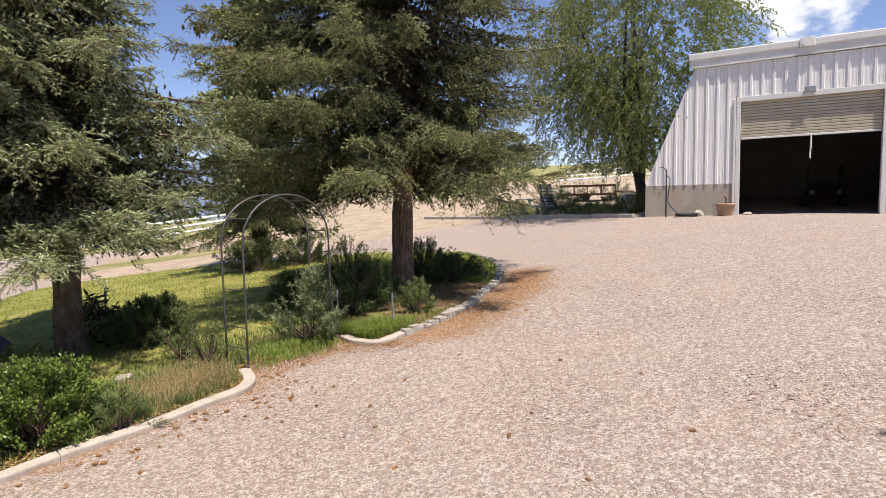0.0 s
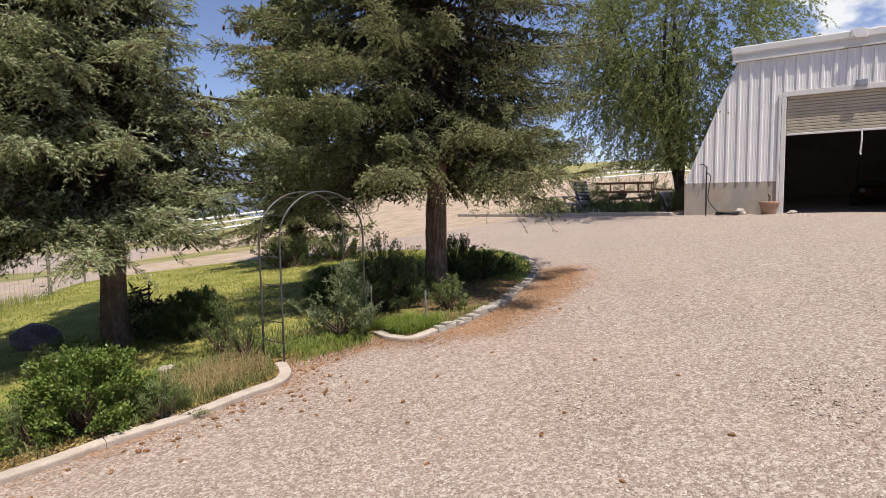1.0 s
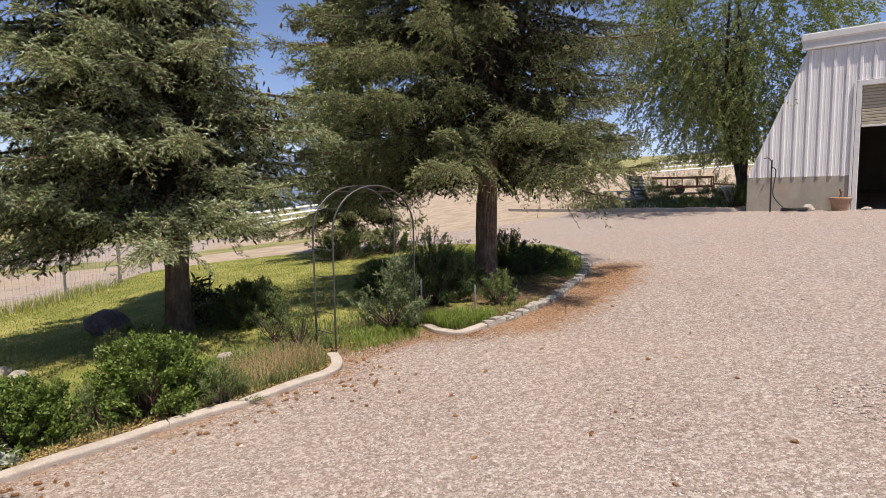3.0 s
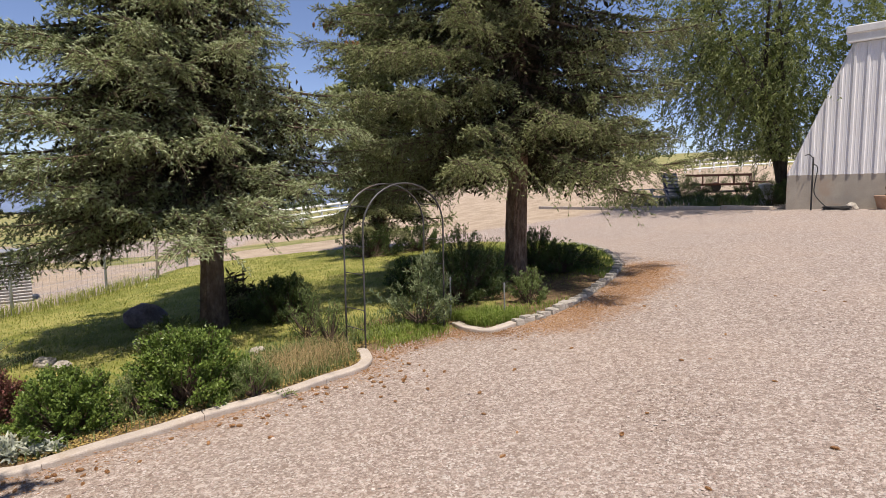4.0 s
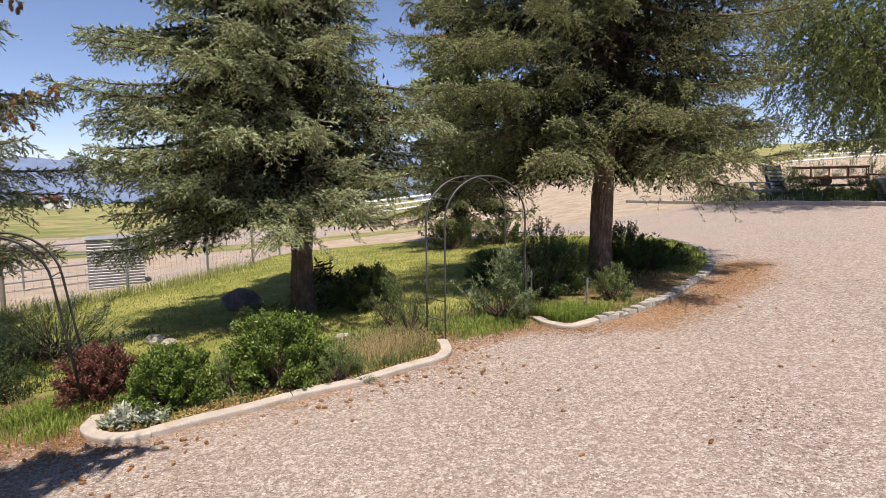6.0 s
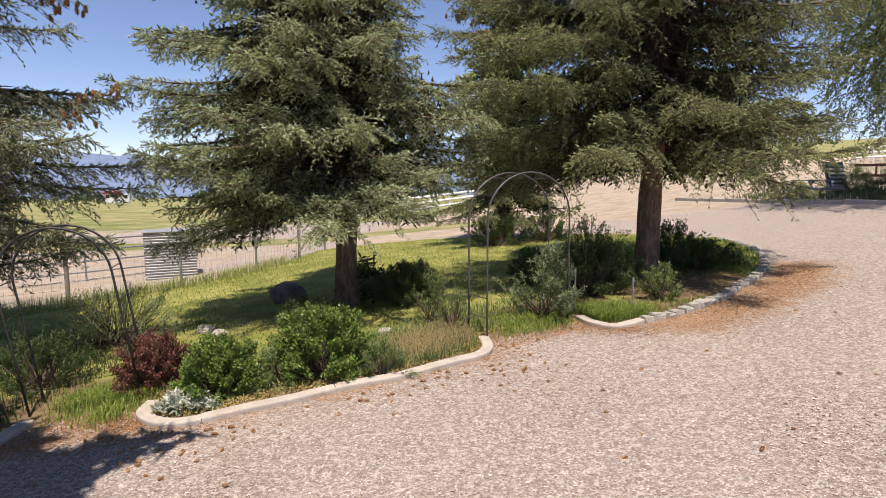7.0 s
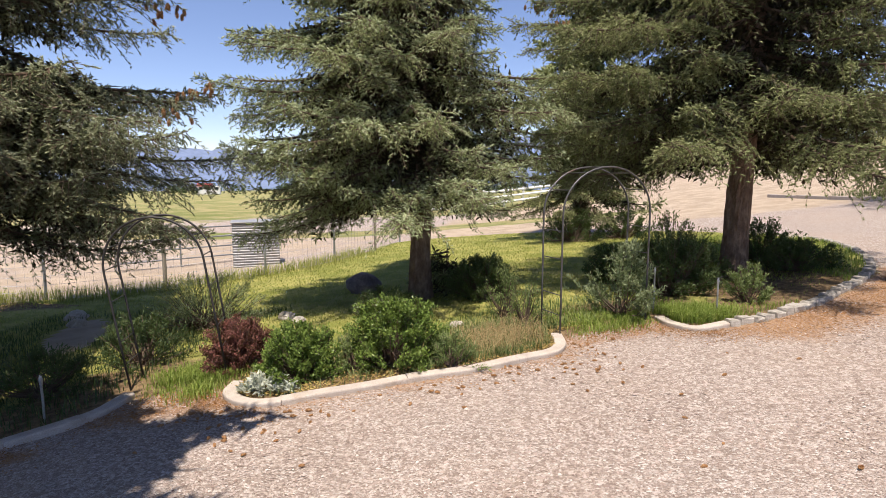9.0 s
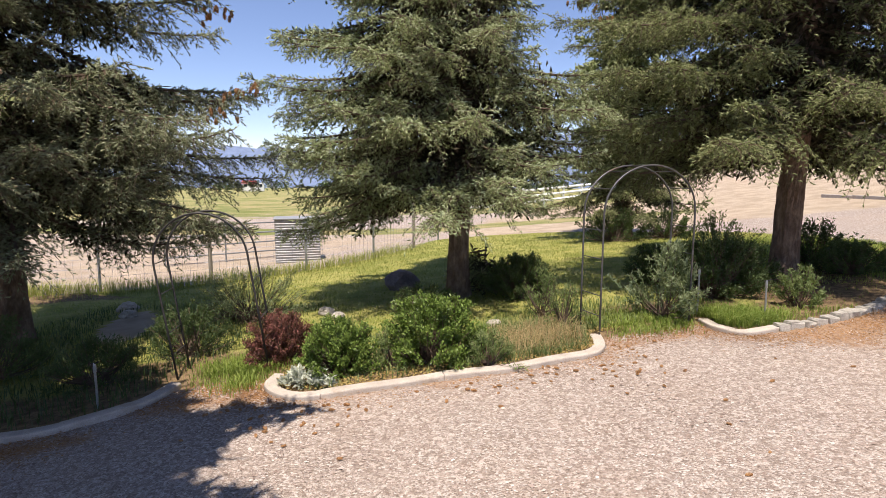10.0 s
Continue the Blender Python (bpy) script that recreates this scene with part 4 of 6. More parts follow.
CONE = cone_mesh()
hung_cones(left_spruce, [(3.5, 0.5, 4.72), (3.3, 0.45, 4.7), (3.8, 0.65, 3.75), (3.6, 0.6, 3.7), (3.5, 0.5, 3.4)], 5)
hung_cones(main_spruce, [(-3.4, -0.1, 4.55), (-3.2, -0.1, 4.5), (-2.9, -0.6, 4.1)], 6)


# ---- leafy plants ----
def shrub(name, x, y, rx, ry, h, mat, seed, label, twigs=420, per=12, size=0.035, wide=0.018, category="shrub", spiky=0.0, lift=0.0, stem_mat="twig", group=""):
    """A mound of twigs, each with its own leaves."""
    rng = np.random.default_rng(seed)
    root = thing(name, x, y, ground_z(x, y), 0, label, category, group)
    # twig tips on a lumpy dome
    th = rng.uniform(0, 2 * np.pi, twigs)
    u = rng.uniform(0.0, 1.0, twigs) ** 0.75
    lump = 1 + 0.16 * np.sin(th * 3 + seed) + 0.12 * np.sin(th * 5 + u * 6 + seed * 2) + spiky * rng.exponential(0.25, twigs)
    depth = rng.uniform(0.62, 1.0, twigs) ** 0.6
    r = np.sqrt(np.maximum(0, 1 - (u * 0.98) ** 2.2))
    tip = np.stack([rx * r * np.cos(th) * lump * depth, ry * r * np.sin(th) * lump * depth, lift + (h - lift) * (0.06 + 0.94 * u) * (0.85 + 0.15 * lump) * (0.8 + 0.2 * depth)], -1)
    # tips gather in clusters with dark gaps between
    nc = max(5, int(twigs / 9))
    near = np.argmin(((tip[:, None] - tip[None, :nc]) ** 2).sum(2), 1)
    tip = tip + (tip[near] - tip) * rng.uniform(0.25, 0.8, (twigs, 1))
    foot = np.stack([rng.normal(0, 0.12 * rx, twigs), rng.normal(0, 0.12 * ry, twigs), np.zeros(twigs)], -1)
    mid = foot * 0.45 + tip * 0.55 + np.stack([0 * th, 0 * th, -0.08 * h * np.ones(twigs)], -1)
    wood = [tube(np.array([a, b, c]), [0.006 + 0.006 * h, 0.004 + 0.002 * h, 0.002], 4, False) for a, b, c in zip(foot[::4], mid[::4], tip[::4])]
    t = rng.uniform(0.0, 1.0, (twigs, per)) ** 0.6
    P = mid[:, None] * (1 - t)[..., None] + tip[:, None] * t[..., None]
    ax = tip - mid
    ax /= np.linalg.norm(ax, axis=1)[:, None] + 1e-9
    D = ax[:, None] * 0.7 + rng.standard_normal((twigs, per, 3)) * 0.75 + np.array([0, 0, 0.25])
    P = P.reshape(-1, 3) + rng.normal(0, 0.012, (twigs * per, 3))
    V, F = leaves(P, D.reshape(-1, 3), size, wide, rng)
    V[:, 2] = np.maximum(V[:, 2], 0.005)
    np_part("foliage", V, F, mat, root, leaf_tone=np.repeat(np.clip(t.ravel() * 0.7 * depth.repeat(per) + rng.uniform(0, 0.35, twigs * per), 0, 1), 4))
    Vw, Fw = merge(wood)
    tagged(np_part("stem_wood", Vw, Fw, M[stem_mat], root), kind="stuff")
    return root


def blades(name, X, Y, h, mat, seed, label, wide=0.006, splay=0.5, category="grass", kind="stuff", group=""):
    """Grass: bent two-piece blades at the given places, heights h."""
    rng = np.random.default_rng(seed)
    n = len(X)
    Z = surface(X, Y)
    a = rng.uniform(0, 2 * np.pi, n)
    h = h * rng.uniform(0.55, 1.2, n)
    le = splay * rng.uniform(0.1, 1.0, n)
    d = np.stack([np.cos(a), np.sin(a)], -1)
    s = np.stack([-np.sin(a), np.cos(a)], -1) * (wide / 2)
    B = np.stack([X, Y, Z - 0.01], -1)
    m = B + np.concatenate([d * (h * le * 0.3)[:, None], (h * 0.6)[:, None]], 1)
    t = B + np.concatenate([d * (h * le)[:, None], (h * (1 - 0.35 * le))[:, None]], 1)
    s3 = np.concatenate([s, np.zeros((n, 1))], 1)
    V = np.stack([B - s3, B + s3, m + s3 * 0.8, m - s3 * 0.8, t], 1).reshape(-1, 3)
    k = np.arange(n)[:, None] * 5
    F = np.vstack([k + [0, 1, 2], k + [0, 2, 3], k + [3, 2, 4]])
    leaf_tone = np.repeat(rng.uniform(0, 1, n), 5)
    return tagged(np_part(name, V, F, mat, None, label, leaf_tone=leaf_tone), category=category, kind=kind, group=group)


def scatter(n, x0, x1, y0, y1, rng, keep):
    X, Y = rng.uniform(x0, x1, n), rng.uniform(y0, y1, n)
    ok = keep(X, Y)
    return X[ok], Y[ok]


def clumps(centres, each, spread, rng):
    C = np.repeat(np.asarray(centres, float), each, 0)
    return C[:, 0] + rng.normal(0, spread, len(C)), C[:, 1] + rng.normal(0, spread, len(C))

def willow(x, y):
    """Broad-leaved tree with a forked leaning trunk and loose hanging twigs."""
    rng = np.random.default_rng(21)
    z0 = ground_z(x, y)
    root = thing("willow_tree", x, y, z0, 0, "loose grey-green willow with a forked dark trunk beside the barn", "tree")
    C = np.array([-1.7, -1.9, 6.0])
    E = np.array([4.7, 4.7, 5.2])
    trunk = spline([(0.05, 0, -0.2), (0.0, 0, 0.7), (-0.22, 0.05, 1.7), (-0.5, 0.2, 2.6)], 6)
    V, F = tube(trunk, np.linspace(0.25, 0.18, len(trunk)), 14)
    np_part("trunk", V, F, M["grey_bark"], root, smooth=True)
    wood, ends = [], []
    starts = [trunk[-1]] * 7 + [trunk[5]] * 2 + [trunk[9]] * 3
    for k, s in enumerate(starts):
        th = k * 2.399 + rng.uniform(-0.3, 0.3)
        up = rng.uniform(-0.2, 0.9) if k < 7 else rng.uniform(-0.75, 0.0)
        e = C + E * np.array([math.cos(th) * math.sqrt(max(0.05, 1 - up * up)), math.sin(th) * math.sqrt(max(0.05, 1 - up * up)), up]) * 0.72
        inward = 0.766 * (e[1] + y - 15.68) - 0.643 * (e[0] + x - 12.95)
        if inward < 0.9:
            e = e + np.array([-0.643, 0.766, 0]) * (0.9 - inward)
        m1 = s * 0.6 + e * 0.4 + np.array([0, 0, 0.5]) + rng.normal(0, 0.2, 3)
        L = spline([s, m1, e], 6)
        wood.append(tube(L, np.linspace(0.12, 0.03, len(L)), 7, False))
        for j in range(9):
            p = L[rng.integers(3, len(L))]
            q = p + rng.normal(0, 1.0, 3) * np.array([1.1, 1.1, 0.8]) + np.array([0, 0, 0.35])
            if 0.766 * (q[1] + y - 15.68) - 0.643 * (q[0] + x - 12.95) < 0.3:
                continue
            B = spline([p, (p + q) / 2 + rng.normal(0, 0.12, 3), q], 4)
            wood.append(tube(B, np.linspace(0.035, 0.012, len(B)), 5, False))
            ends.append(B)
    n = 6200
    # twigs grow from the small branches, kept within an uneven crown
    idx = rng.integers(0, len(ends), n)
    near = np.array([ends[i][rng.integers(2, len(ends[i]))] for i in idx]) + rng.normal(0, 0.42, (n, 3))
    ball = rng.standard_normal((n, 3))
    ball /= np.linalg.norm(ball, axis=1)[:, None]
    shell = C + E * ball * (rng.uniform(0.35, 1.0, (n, 1)) ** 0.5) * (0.86 + 0.16 * np.sin(ball[:, :1] * 5 + ball[:, 2:] * 4))
    base = np.where(rng.random((n, 1)) < 0.3, near, shell)
    out = (base - C) / E
    out /= np.linalg.norm(out, axis=1)[:, None]
    tl = rng.uniform(0.35, 0.95, n)
    way = out * 0.55 + rng.normal(0, 0.45, (n, 3)) + np.array([0, 0, -0.15])
    way /= np.linalg.norm(way, axis=1)[:, None]
    per = 22
    t = rng.uniform(0.05, 1, (n, per))
    P = base[:, None] + way[:, None] * (t * tl[:, None])[..., None]
    P[..., 2] -= 0.42 * t ** 2 * tl[:, None]
    D = way[:, None] + rng.standard_normal((n, per, 3)) * 0.8 + np.array([0, 0, -0.5])
    V, F = leaves(P.reshape(-1, 3), D.reshape(-1, 3), 0.115, 0.044, rng)
    # no leaves inside the barn
    q = V.reshape(-1, 4, 3)[:, 0] + np.array([x, y, 0])
    ok = (q[:, 2] > 1.5) & ((0.766 * (q[:, 1] - 15.68) - 0.643 * (q[:, 0] - 12.95) > 0.1 - 0.42 * np.maximum(0, q[:, 2] - 1.2)) | (q[:, 2] > 5.2) | (0.766 * q[:, 0] + 0.643 * q[:, 1] < 19.7))
    V = V.reshape(-1, 4, 3)[ok].reshape(-1, 3)
    np_part("crown", V, np.arange(len(V)).reshape(-1, 4), M["willow"], root, leaf_tone=np.repeat(rng.uniform(0, 1, len(V) // 4), 4))
    for b, w, ll in zip(base[::3], way[::3], tl[::3]):
        if 0.766 * (b[1] + y - 15.68) - 0.643 * (b[0] + x - 12.95) < 0.3:
            continue
        q = np.array([b, b + w * ll * 0.5 - [0, 0, 0.1 * ll], b + w * ll - [0, 0, 0.42 * ll]])
        wood.append(tube(q, [0.008, 0.005, 0.003], 3, False))
    Vw, Fw = merge(wood)
    tagged(np_part("branch_wood", Vw, Fw, M["grey_bark"], root), kind="stuff")


willow(16.45, 20.15)

# ---- planting: shrubs and grasses ----
shrub("shrub", -1.70, 5.62, 0.64, 0.50, 0.74, M["bush"], 31, "rounded bright green leafy shrub behind the kerb", 860, 17, 0.038, 0.024)
shrub("shrub", -2.60, 5.16, 0.47, 0.42, 0.60, M["bush"], 32, "small dense rounded green shrub behind the kerb", 760, 17, 0.034, 0.021)
shrub("barberry_shrub", -3.48, 5.53, 0.45, 0.41, 0.59, M["purple"], 33, "purple-red barberry shrub beside the arch foot", 800, 15, 0.030, 0.018)
shrub("dusty_miller", -2.77, 4.84, 0.30, 0.24, 0.13, M["silver"], 34, "low silvery-leaved plant spilling over the kerb", 130, 9, 0.075, 0.030, "plant")
shrub("silver_shrub", 0.78, 7.62, 0.44, 0.40, 1.02, M["olive"], 35, "grey-green shrub with arching branches and narrow leaves", 110, 40, 0.070, 0.016, "shrub", 0.9)
# darkbush plants from here on carry the spruces' shade in their leaf colour
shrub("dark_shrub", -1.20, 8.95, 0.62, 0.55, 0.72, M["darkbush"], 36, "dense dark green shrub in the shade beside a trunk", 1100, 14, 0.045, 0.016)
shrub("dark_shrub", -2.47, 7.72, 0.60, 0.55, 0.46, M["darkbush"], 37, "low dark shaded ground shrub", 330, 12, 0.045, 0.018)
shrub("weed_clump", -2.07, 5.42, 0.28, 0.26, 0.43, M["weed"], 38, "loose grey-green weed between the shrubs", 130, 10, 0.05, 0.012, "plant", 0.4)
shrub("weed_clump", -1.06, 5.53, 0.27, 0.21, 0.38, M["weed"], 39, "leafy weed clump by the kerb", 120, 10, 0.055, 0.012, "plant", 0.4)
shrub("rose_bush", 1.6, 8.85, 0.65, 0.55, 0.95, M["darkbush"], 40, "leggy shaded rose bush under the spruce", 520, 14, 0.045, 0.024, "shrub", 0.5)
shrub("rose_bush", 2.15, 11.6, 0.70, 0.60, 1.05, M["weed"], 41, "tall thin shrub behind the arch, flecked with light", 240, 12, 0.05, 0.022, "shrub", 0.6)
shrub("rose_bush", 3.65, 11.4, 0.60, 0.60, 0.85, M["darkbush"], 42, "dark reddish-green shrub beside the spruce trunk", 300, 13, 0.045, 0.026, "shrub", 0.5)
shrub("small_shrub", 2.5, 8.15, 0.28, 0.26, 0.52, M["weed"], 43, "small sunlit leafy shrub behind the stone kerb", 150, 12, 0.05, 0.018, "shrub", 0.4)
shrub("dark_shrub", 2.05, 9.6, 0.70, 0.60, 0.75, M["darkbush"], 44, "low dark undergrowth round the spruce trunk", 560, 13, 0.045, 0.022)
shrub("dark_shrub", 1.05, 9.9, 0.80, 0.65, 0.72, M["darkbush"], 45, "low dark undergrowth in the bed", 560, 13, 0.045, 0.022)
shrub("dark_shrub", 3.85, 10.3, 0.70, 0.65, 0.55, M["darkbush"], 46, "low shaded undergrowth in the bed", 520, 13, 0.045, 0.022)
shrub("dark_shrub", 0.3, 16.74, 1.01, 0.81, 1.01, M["darkbush"], 47, "dark shrub at the foot of the far spruce", 420, 12, 0.06, 0.03)
shrub("dark_shrub", 1.75, 17, 0.90, 0.80, 0.85, M["darkbush"], 48, "dark shrub beside the far spruce", 380, 12, 0.06, 0.03)
shrub("lavender_bush", -5.3, 7.55, 0.91, 0.75, 0.88, M["olive"], 49, "shaded grey-green lavender bush beyond the arch", 420, 13, 0.060, 0.010, "shrub", 0.5)
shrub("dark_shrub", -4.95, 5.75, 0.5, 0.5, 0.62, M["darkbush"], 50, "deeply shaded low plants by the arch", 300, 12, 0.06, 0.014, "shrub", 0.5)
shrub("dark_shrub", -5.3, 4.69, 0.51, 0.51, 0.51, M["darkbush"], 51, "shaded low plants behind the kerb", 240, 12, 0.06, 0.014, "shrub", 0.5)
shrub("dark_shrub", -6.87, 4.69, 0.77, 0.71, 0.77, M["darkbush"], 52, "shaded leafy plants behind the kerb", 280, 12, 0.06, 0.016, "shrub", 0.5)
shrub("weed_clump", -0.74, 7.59, 0.31, 0.31, 0.77, M["weed"], 53, "tall seeding weed beside the lawn", 120, 9, 0.05, 0.014, "plant", 0.6)
shrub("weed_clump", -0.43, 7.12, 0.25, 0.25, 0.61, M["weed"], 54, "tall seeding weed at the bed edge", 100, 9, 0.05, 0.014, "plant", 0.6)

rng = np.random.default_rng(71)
# mown lawn
X, Y = scatter(110000, -12.5, 5.4, 4.2, 21.5, rng, lambda x, y: (inside_distance(x, y) > 0.35) & (((x + 7.35) * 0.83 + (y - 7.2) * 0.55) ** 2 / 0.22 + ((x + 7.35) * -0.55 + (y - 7.2) * 0.83) ** 2 / 1.7 > 1))
near_bed = inside_distance(X, Y) < 1.5
keep = ~(near_bed & (Y < 9.5) & (rng.random(len(X)) < 0.75))
blades("lawn_grass", X[keep], Y[keep], 0.05, M["grass"], 1, "sunlit yellow-green lawn grass", 0.014, 0.8)
# longer grass in the shade round the big spruce
X, Y = scatter(26000, 0.9, 5.5, 7.2, 15.5, rng, lambda x, y: (inside_distance(x, y) > 0.14) & ((x - 2.6) ** 2 + (y - 9.4) ** 2 > 2.2))
blades("shade_grass", X, Y, 0.105, M["lush"], 2, "long shaded green grass round the spruce", 0.009, 0.7)
# bright tufts by the kerb ends and through the arches
X, Y = clumps([(1.45, 7.32), (1.62, 7.22), (1.8, 7.3), (1.55, 7.55), (1.95, 7.42), (1.3, 7.6), (1.75, 7.6)], 420, 0.11, rng)
k = inside_distance(X, Y) > 0.15
blades("grass_tuft", X[k], Y[k], 0.19, M["lush"], 3, "bright long grass behind the kerb", 0.008, 1.3)
X, Y = clumps([(-3.62, 5.05), (-3.8, 5.2), (-3.5, 5.25), (-3.95, 5.0), (-3.7, 5.5), (-3.45, 5.5), (-4.1, 5.3), (-3.9, 5.6), (-3.55, 4.85)], 420, 0.13, rng)
blades("grass_tuft", X, Y, 0.12, M["lush"], 4, "bright green grass under the arch", 0.008, 0.8)
X, Y = clumps([(0.25, 7.02), (0.45, 7.09), (0.62, 7.15), (0.85, 7.25), (1, 7.42), (0.3, 7.36), (0.7, 7.45), (0.5, 7.74), (0.2, 7.68), (-0.1, 7.32)], 330, 0.14, rng)
blades("grass_tuft", X, Y, 0.095, M["lush"], 5, "green grass under the arch", 0.008, 0.8)
# dry grass by the kerb
X, Y = clumps([(-0.88, 5.96), (-0.67, 6.13), (-0.46, 6.2), (-0.72, 6.45), (-0.31, 6.43), (-0.99, 6.34), (-0.57, 6.68)], 190, 0.19, rng)
k = inside_distance(X, Y) > 0.2
blades("dry_grass", X[k], Y[k], 0.27, M["dry"], 6, "tall dry tan grass behind the kerb", 0.004, 1.9)
X, Y = scatter(5200, -1.45, 0.1, 5.3, 7.2, rng, lambda x, y: inside_distance(x, y) > 0.18)
blades("dry_grass", X, Y, 0.13, M["weed"], 7, "mixed dry and green grass behind the kerb", 0.008, 0.9)
X, Y = scatter(8000, -3.4, 0.9, 4.6, 8.6, rng, lambda x, y: (inside_distance(x, y) > 0.17) & (inside_distance(x, y) < 1.6))
blades("bed_weeds", X, Y, 0.11, M["weed"], 8, "patchy low weeds in the bed", 0.010, 0.9)
# blade colour carries the deep shade round the left spruce
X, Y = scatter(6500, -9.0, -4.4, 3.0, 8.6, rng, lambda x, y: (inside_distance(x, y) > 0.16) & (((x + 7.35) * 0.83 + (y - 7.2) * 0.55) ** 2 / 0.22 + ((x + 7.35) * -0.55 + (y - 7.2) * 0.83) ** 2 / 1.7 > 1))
blades("shade_grass", X, Y, 0.15, M["darkbush"], 9, "grass and strap leaves coloured dark for shade", 0.010, 0.8)
# rough grass along the wire fence
T = rng.random(5200)
X, Y = np.interp(T, [0, 0.35, 0.5, 0.7, 0.85, 1], [-14, -11.2, -9.5, -7.7, -6.65, -6.0]) + rng.normal(0, 0.3, 5200), np.interp(T, [0, 0.35, 0.5, 0.7, 0.85, 1], [8.3, 9.5, 10.5, 12.3, 13.7, 16.3]) + rng.normal(0, 0.3, 5200)
blades("fence_weeds", X, Y, 0.34, M["grass"], 10, "tall pale weeds along the wire fence", 0.008, 0.8)
# trampled dry weeds in the shade behind the barn kerb, coloured dark to match it
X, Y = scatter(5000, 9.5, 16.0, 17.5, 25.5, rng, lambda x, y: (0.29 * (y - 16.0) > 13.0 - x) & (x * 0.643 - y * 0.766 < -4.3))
blades("rough_weeds", X, Y, 0.30, M["darkbush"], 11, "dry rough weeds behind the barn kerb, coloured dark for shade", 0.016, 0.8)


# ---- garden arches ----
def arch(ax, ay, bx, by, depth, h, rise_h, tilt, label, mat):
    """A tube rose arch: two hoops and rungs between them. a, b: feet of the front hoop."""
    w = math.hypot(bx - ax, by - ay)
    rz = math.degrees(math.atan2(by - ay, bx - ax))
    root = thing("garden_arch", ax, ay, ground_z(ax, ay), rz, label, "arch", "iron rose arches")
    root.matrix_world = pose(ax, ay, ground_z(ax, ay), 0, tilt, rz)
    dz = ground_z(bx, by) - ground_z(ax, ay)
    r = w / 2

    def hoop(y):
        an = np.linspace(math.pi, 0, 19)
        top = [(r + r * math.cos(t), y, h - rise_h + rise_h * math.sin(t)) for t in an]
        return [(0, y, -0.12), (0, y, 0.7)] + top + [(w, y, 0.7), (w, y, -0.12 + dz)]
    for y in (0.0, depth):
        V, F = tube(hoop(y), 0.0115, 8)
        np_part("hoop", V, F, mat, root, smooth=True)
    for z in (0.28, 0.52, 0.95, 1.28):
        for x in (0, w):
            V, F = tube([(x, 0, z), (x, depth / 2, z), (x, depth, z)], 0.006, 6)
            np_part("rung", V, F, mat, root)
    for t in (150, 120, 90, 60, 30):
        x, z = r + r * math.cos(radians(t)), h - rise_h + rise_h * math.sin(radians(t))
        V, F = tube([(x, 0, z), (x, depth / 2, z), (x, depth, z)], 0.006, 6)
        np_part("rung", V, F, mat, root)
    return root


arch(0.02, 6.66, 1.09, 7.47, 0.38, 2.03, 0.55, 0.0, "grey iron rose arch at the kerb end", M["grey_iron"])
arch(-4.35, 4.86, -3.46, 5.23, 0.40, 1.75, 0.50, -8.0, "black iron rose arch leaning in the shade", M["black_iron"])


# ---- sprinklers ----
def sprinkler(x, y, h, label):
    root = thing("sprinkler", x, y, ground_z(x, y), 0, label, "sprinkler", "garden sprinklers")
    V, F = tube([(0, 0, -0.1), (0.004, 0, h * 0.5), (0, 0, h)], 0.011, 8)
    np_part("riser", V, F, M["galv"], root)
    V, F = tube([(0, 0, h), (0, 0, h + 0.05), (0, 0, h + 0.09)], [0.014, 0.016, 0.009], 8)
    np_part("head", V, F, M["galv"], root)
    V, F = tube([(-0.03, 0, h + 0.08), (0.02, 0, h + 0.09), (0.05, 0, h + 0.11)], 0.006, 6)
    np_part("arm", V, F, M["black_iron"], root)


sprinkler(1.92, 7.42, 0.40, "grey riser sprinkler behind the kerb")
sprinkler(-4.58, 4.06, 0.36, "riser sprinkler in the shaded bed")
sprinkler(1.22, 7.72, 0.52, "dark thin riser beside the arch")


# ---- rocks ----
def rock(name, x, y, sx, sy, sz, mat, seed, label, sink=0.25, category="rock"):
    bm = bmesh.new()
    bmesh.ops.create_icosphere(bm, subdivisions=3, radius=1.0)
    o = Vector((seed * 3.1, seed * 1.7, 0))
    for v in bm.verts:
        k = 1 + 0.32 * noise.noise(v.co * 1.3 + o) + 0.20 * noise.noise(v.co * 3.2 + o) + 0.06 * noise.noise(v.co * 8.0 + o)
        v.co = Vector((v.co.x * sx * k, v.co.y * sy * k, v.co.z * sz * k + sz * (1 - 2 * sink)))
    ob = part(name, bm, mat)
    ob.location = (x, y, ground_z(x, y) - sz * 0.1)
    return tagged(ob, label, category)


rock("boulder", -3.6, 9.9, 0.31, 0.26, 0.25, M["boulder"], 1, "dark purplish boulder on the lawn edge")
rock("rock", -4.14, 7.88, 0.13, 0.10, 0.08, M["pale_rock"], 2, "pale flat rock in the lawn")
rock("rock", -3.8, 7.61, 0.10, 0.09, 0.07, M["pale_rock"], 3, "small pale rock in the lawn")
rock("rock", -1.31, 7.09, 0.10, 0.08, 0.06, M["pale_rock"], 4, "small pale rock in the shade")
rock("rock", -8.45, 8.32, 0.20, 0.16, 0.11, M["pale_rock"], 5, "pale rock beside the dirt path")
rock("rock", -7.95, 7.82, 0.15, 0.13, 0.09, M["pale_rock"], 6, "small rock beside the dirt path")


def bpoint(u, d, z=0.0):
    """A place by the barn: u along its front, d out from it."""
    p = B0 + BU * u - BN * d
    return p[0], p[1], BZ + z


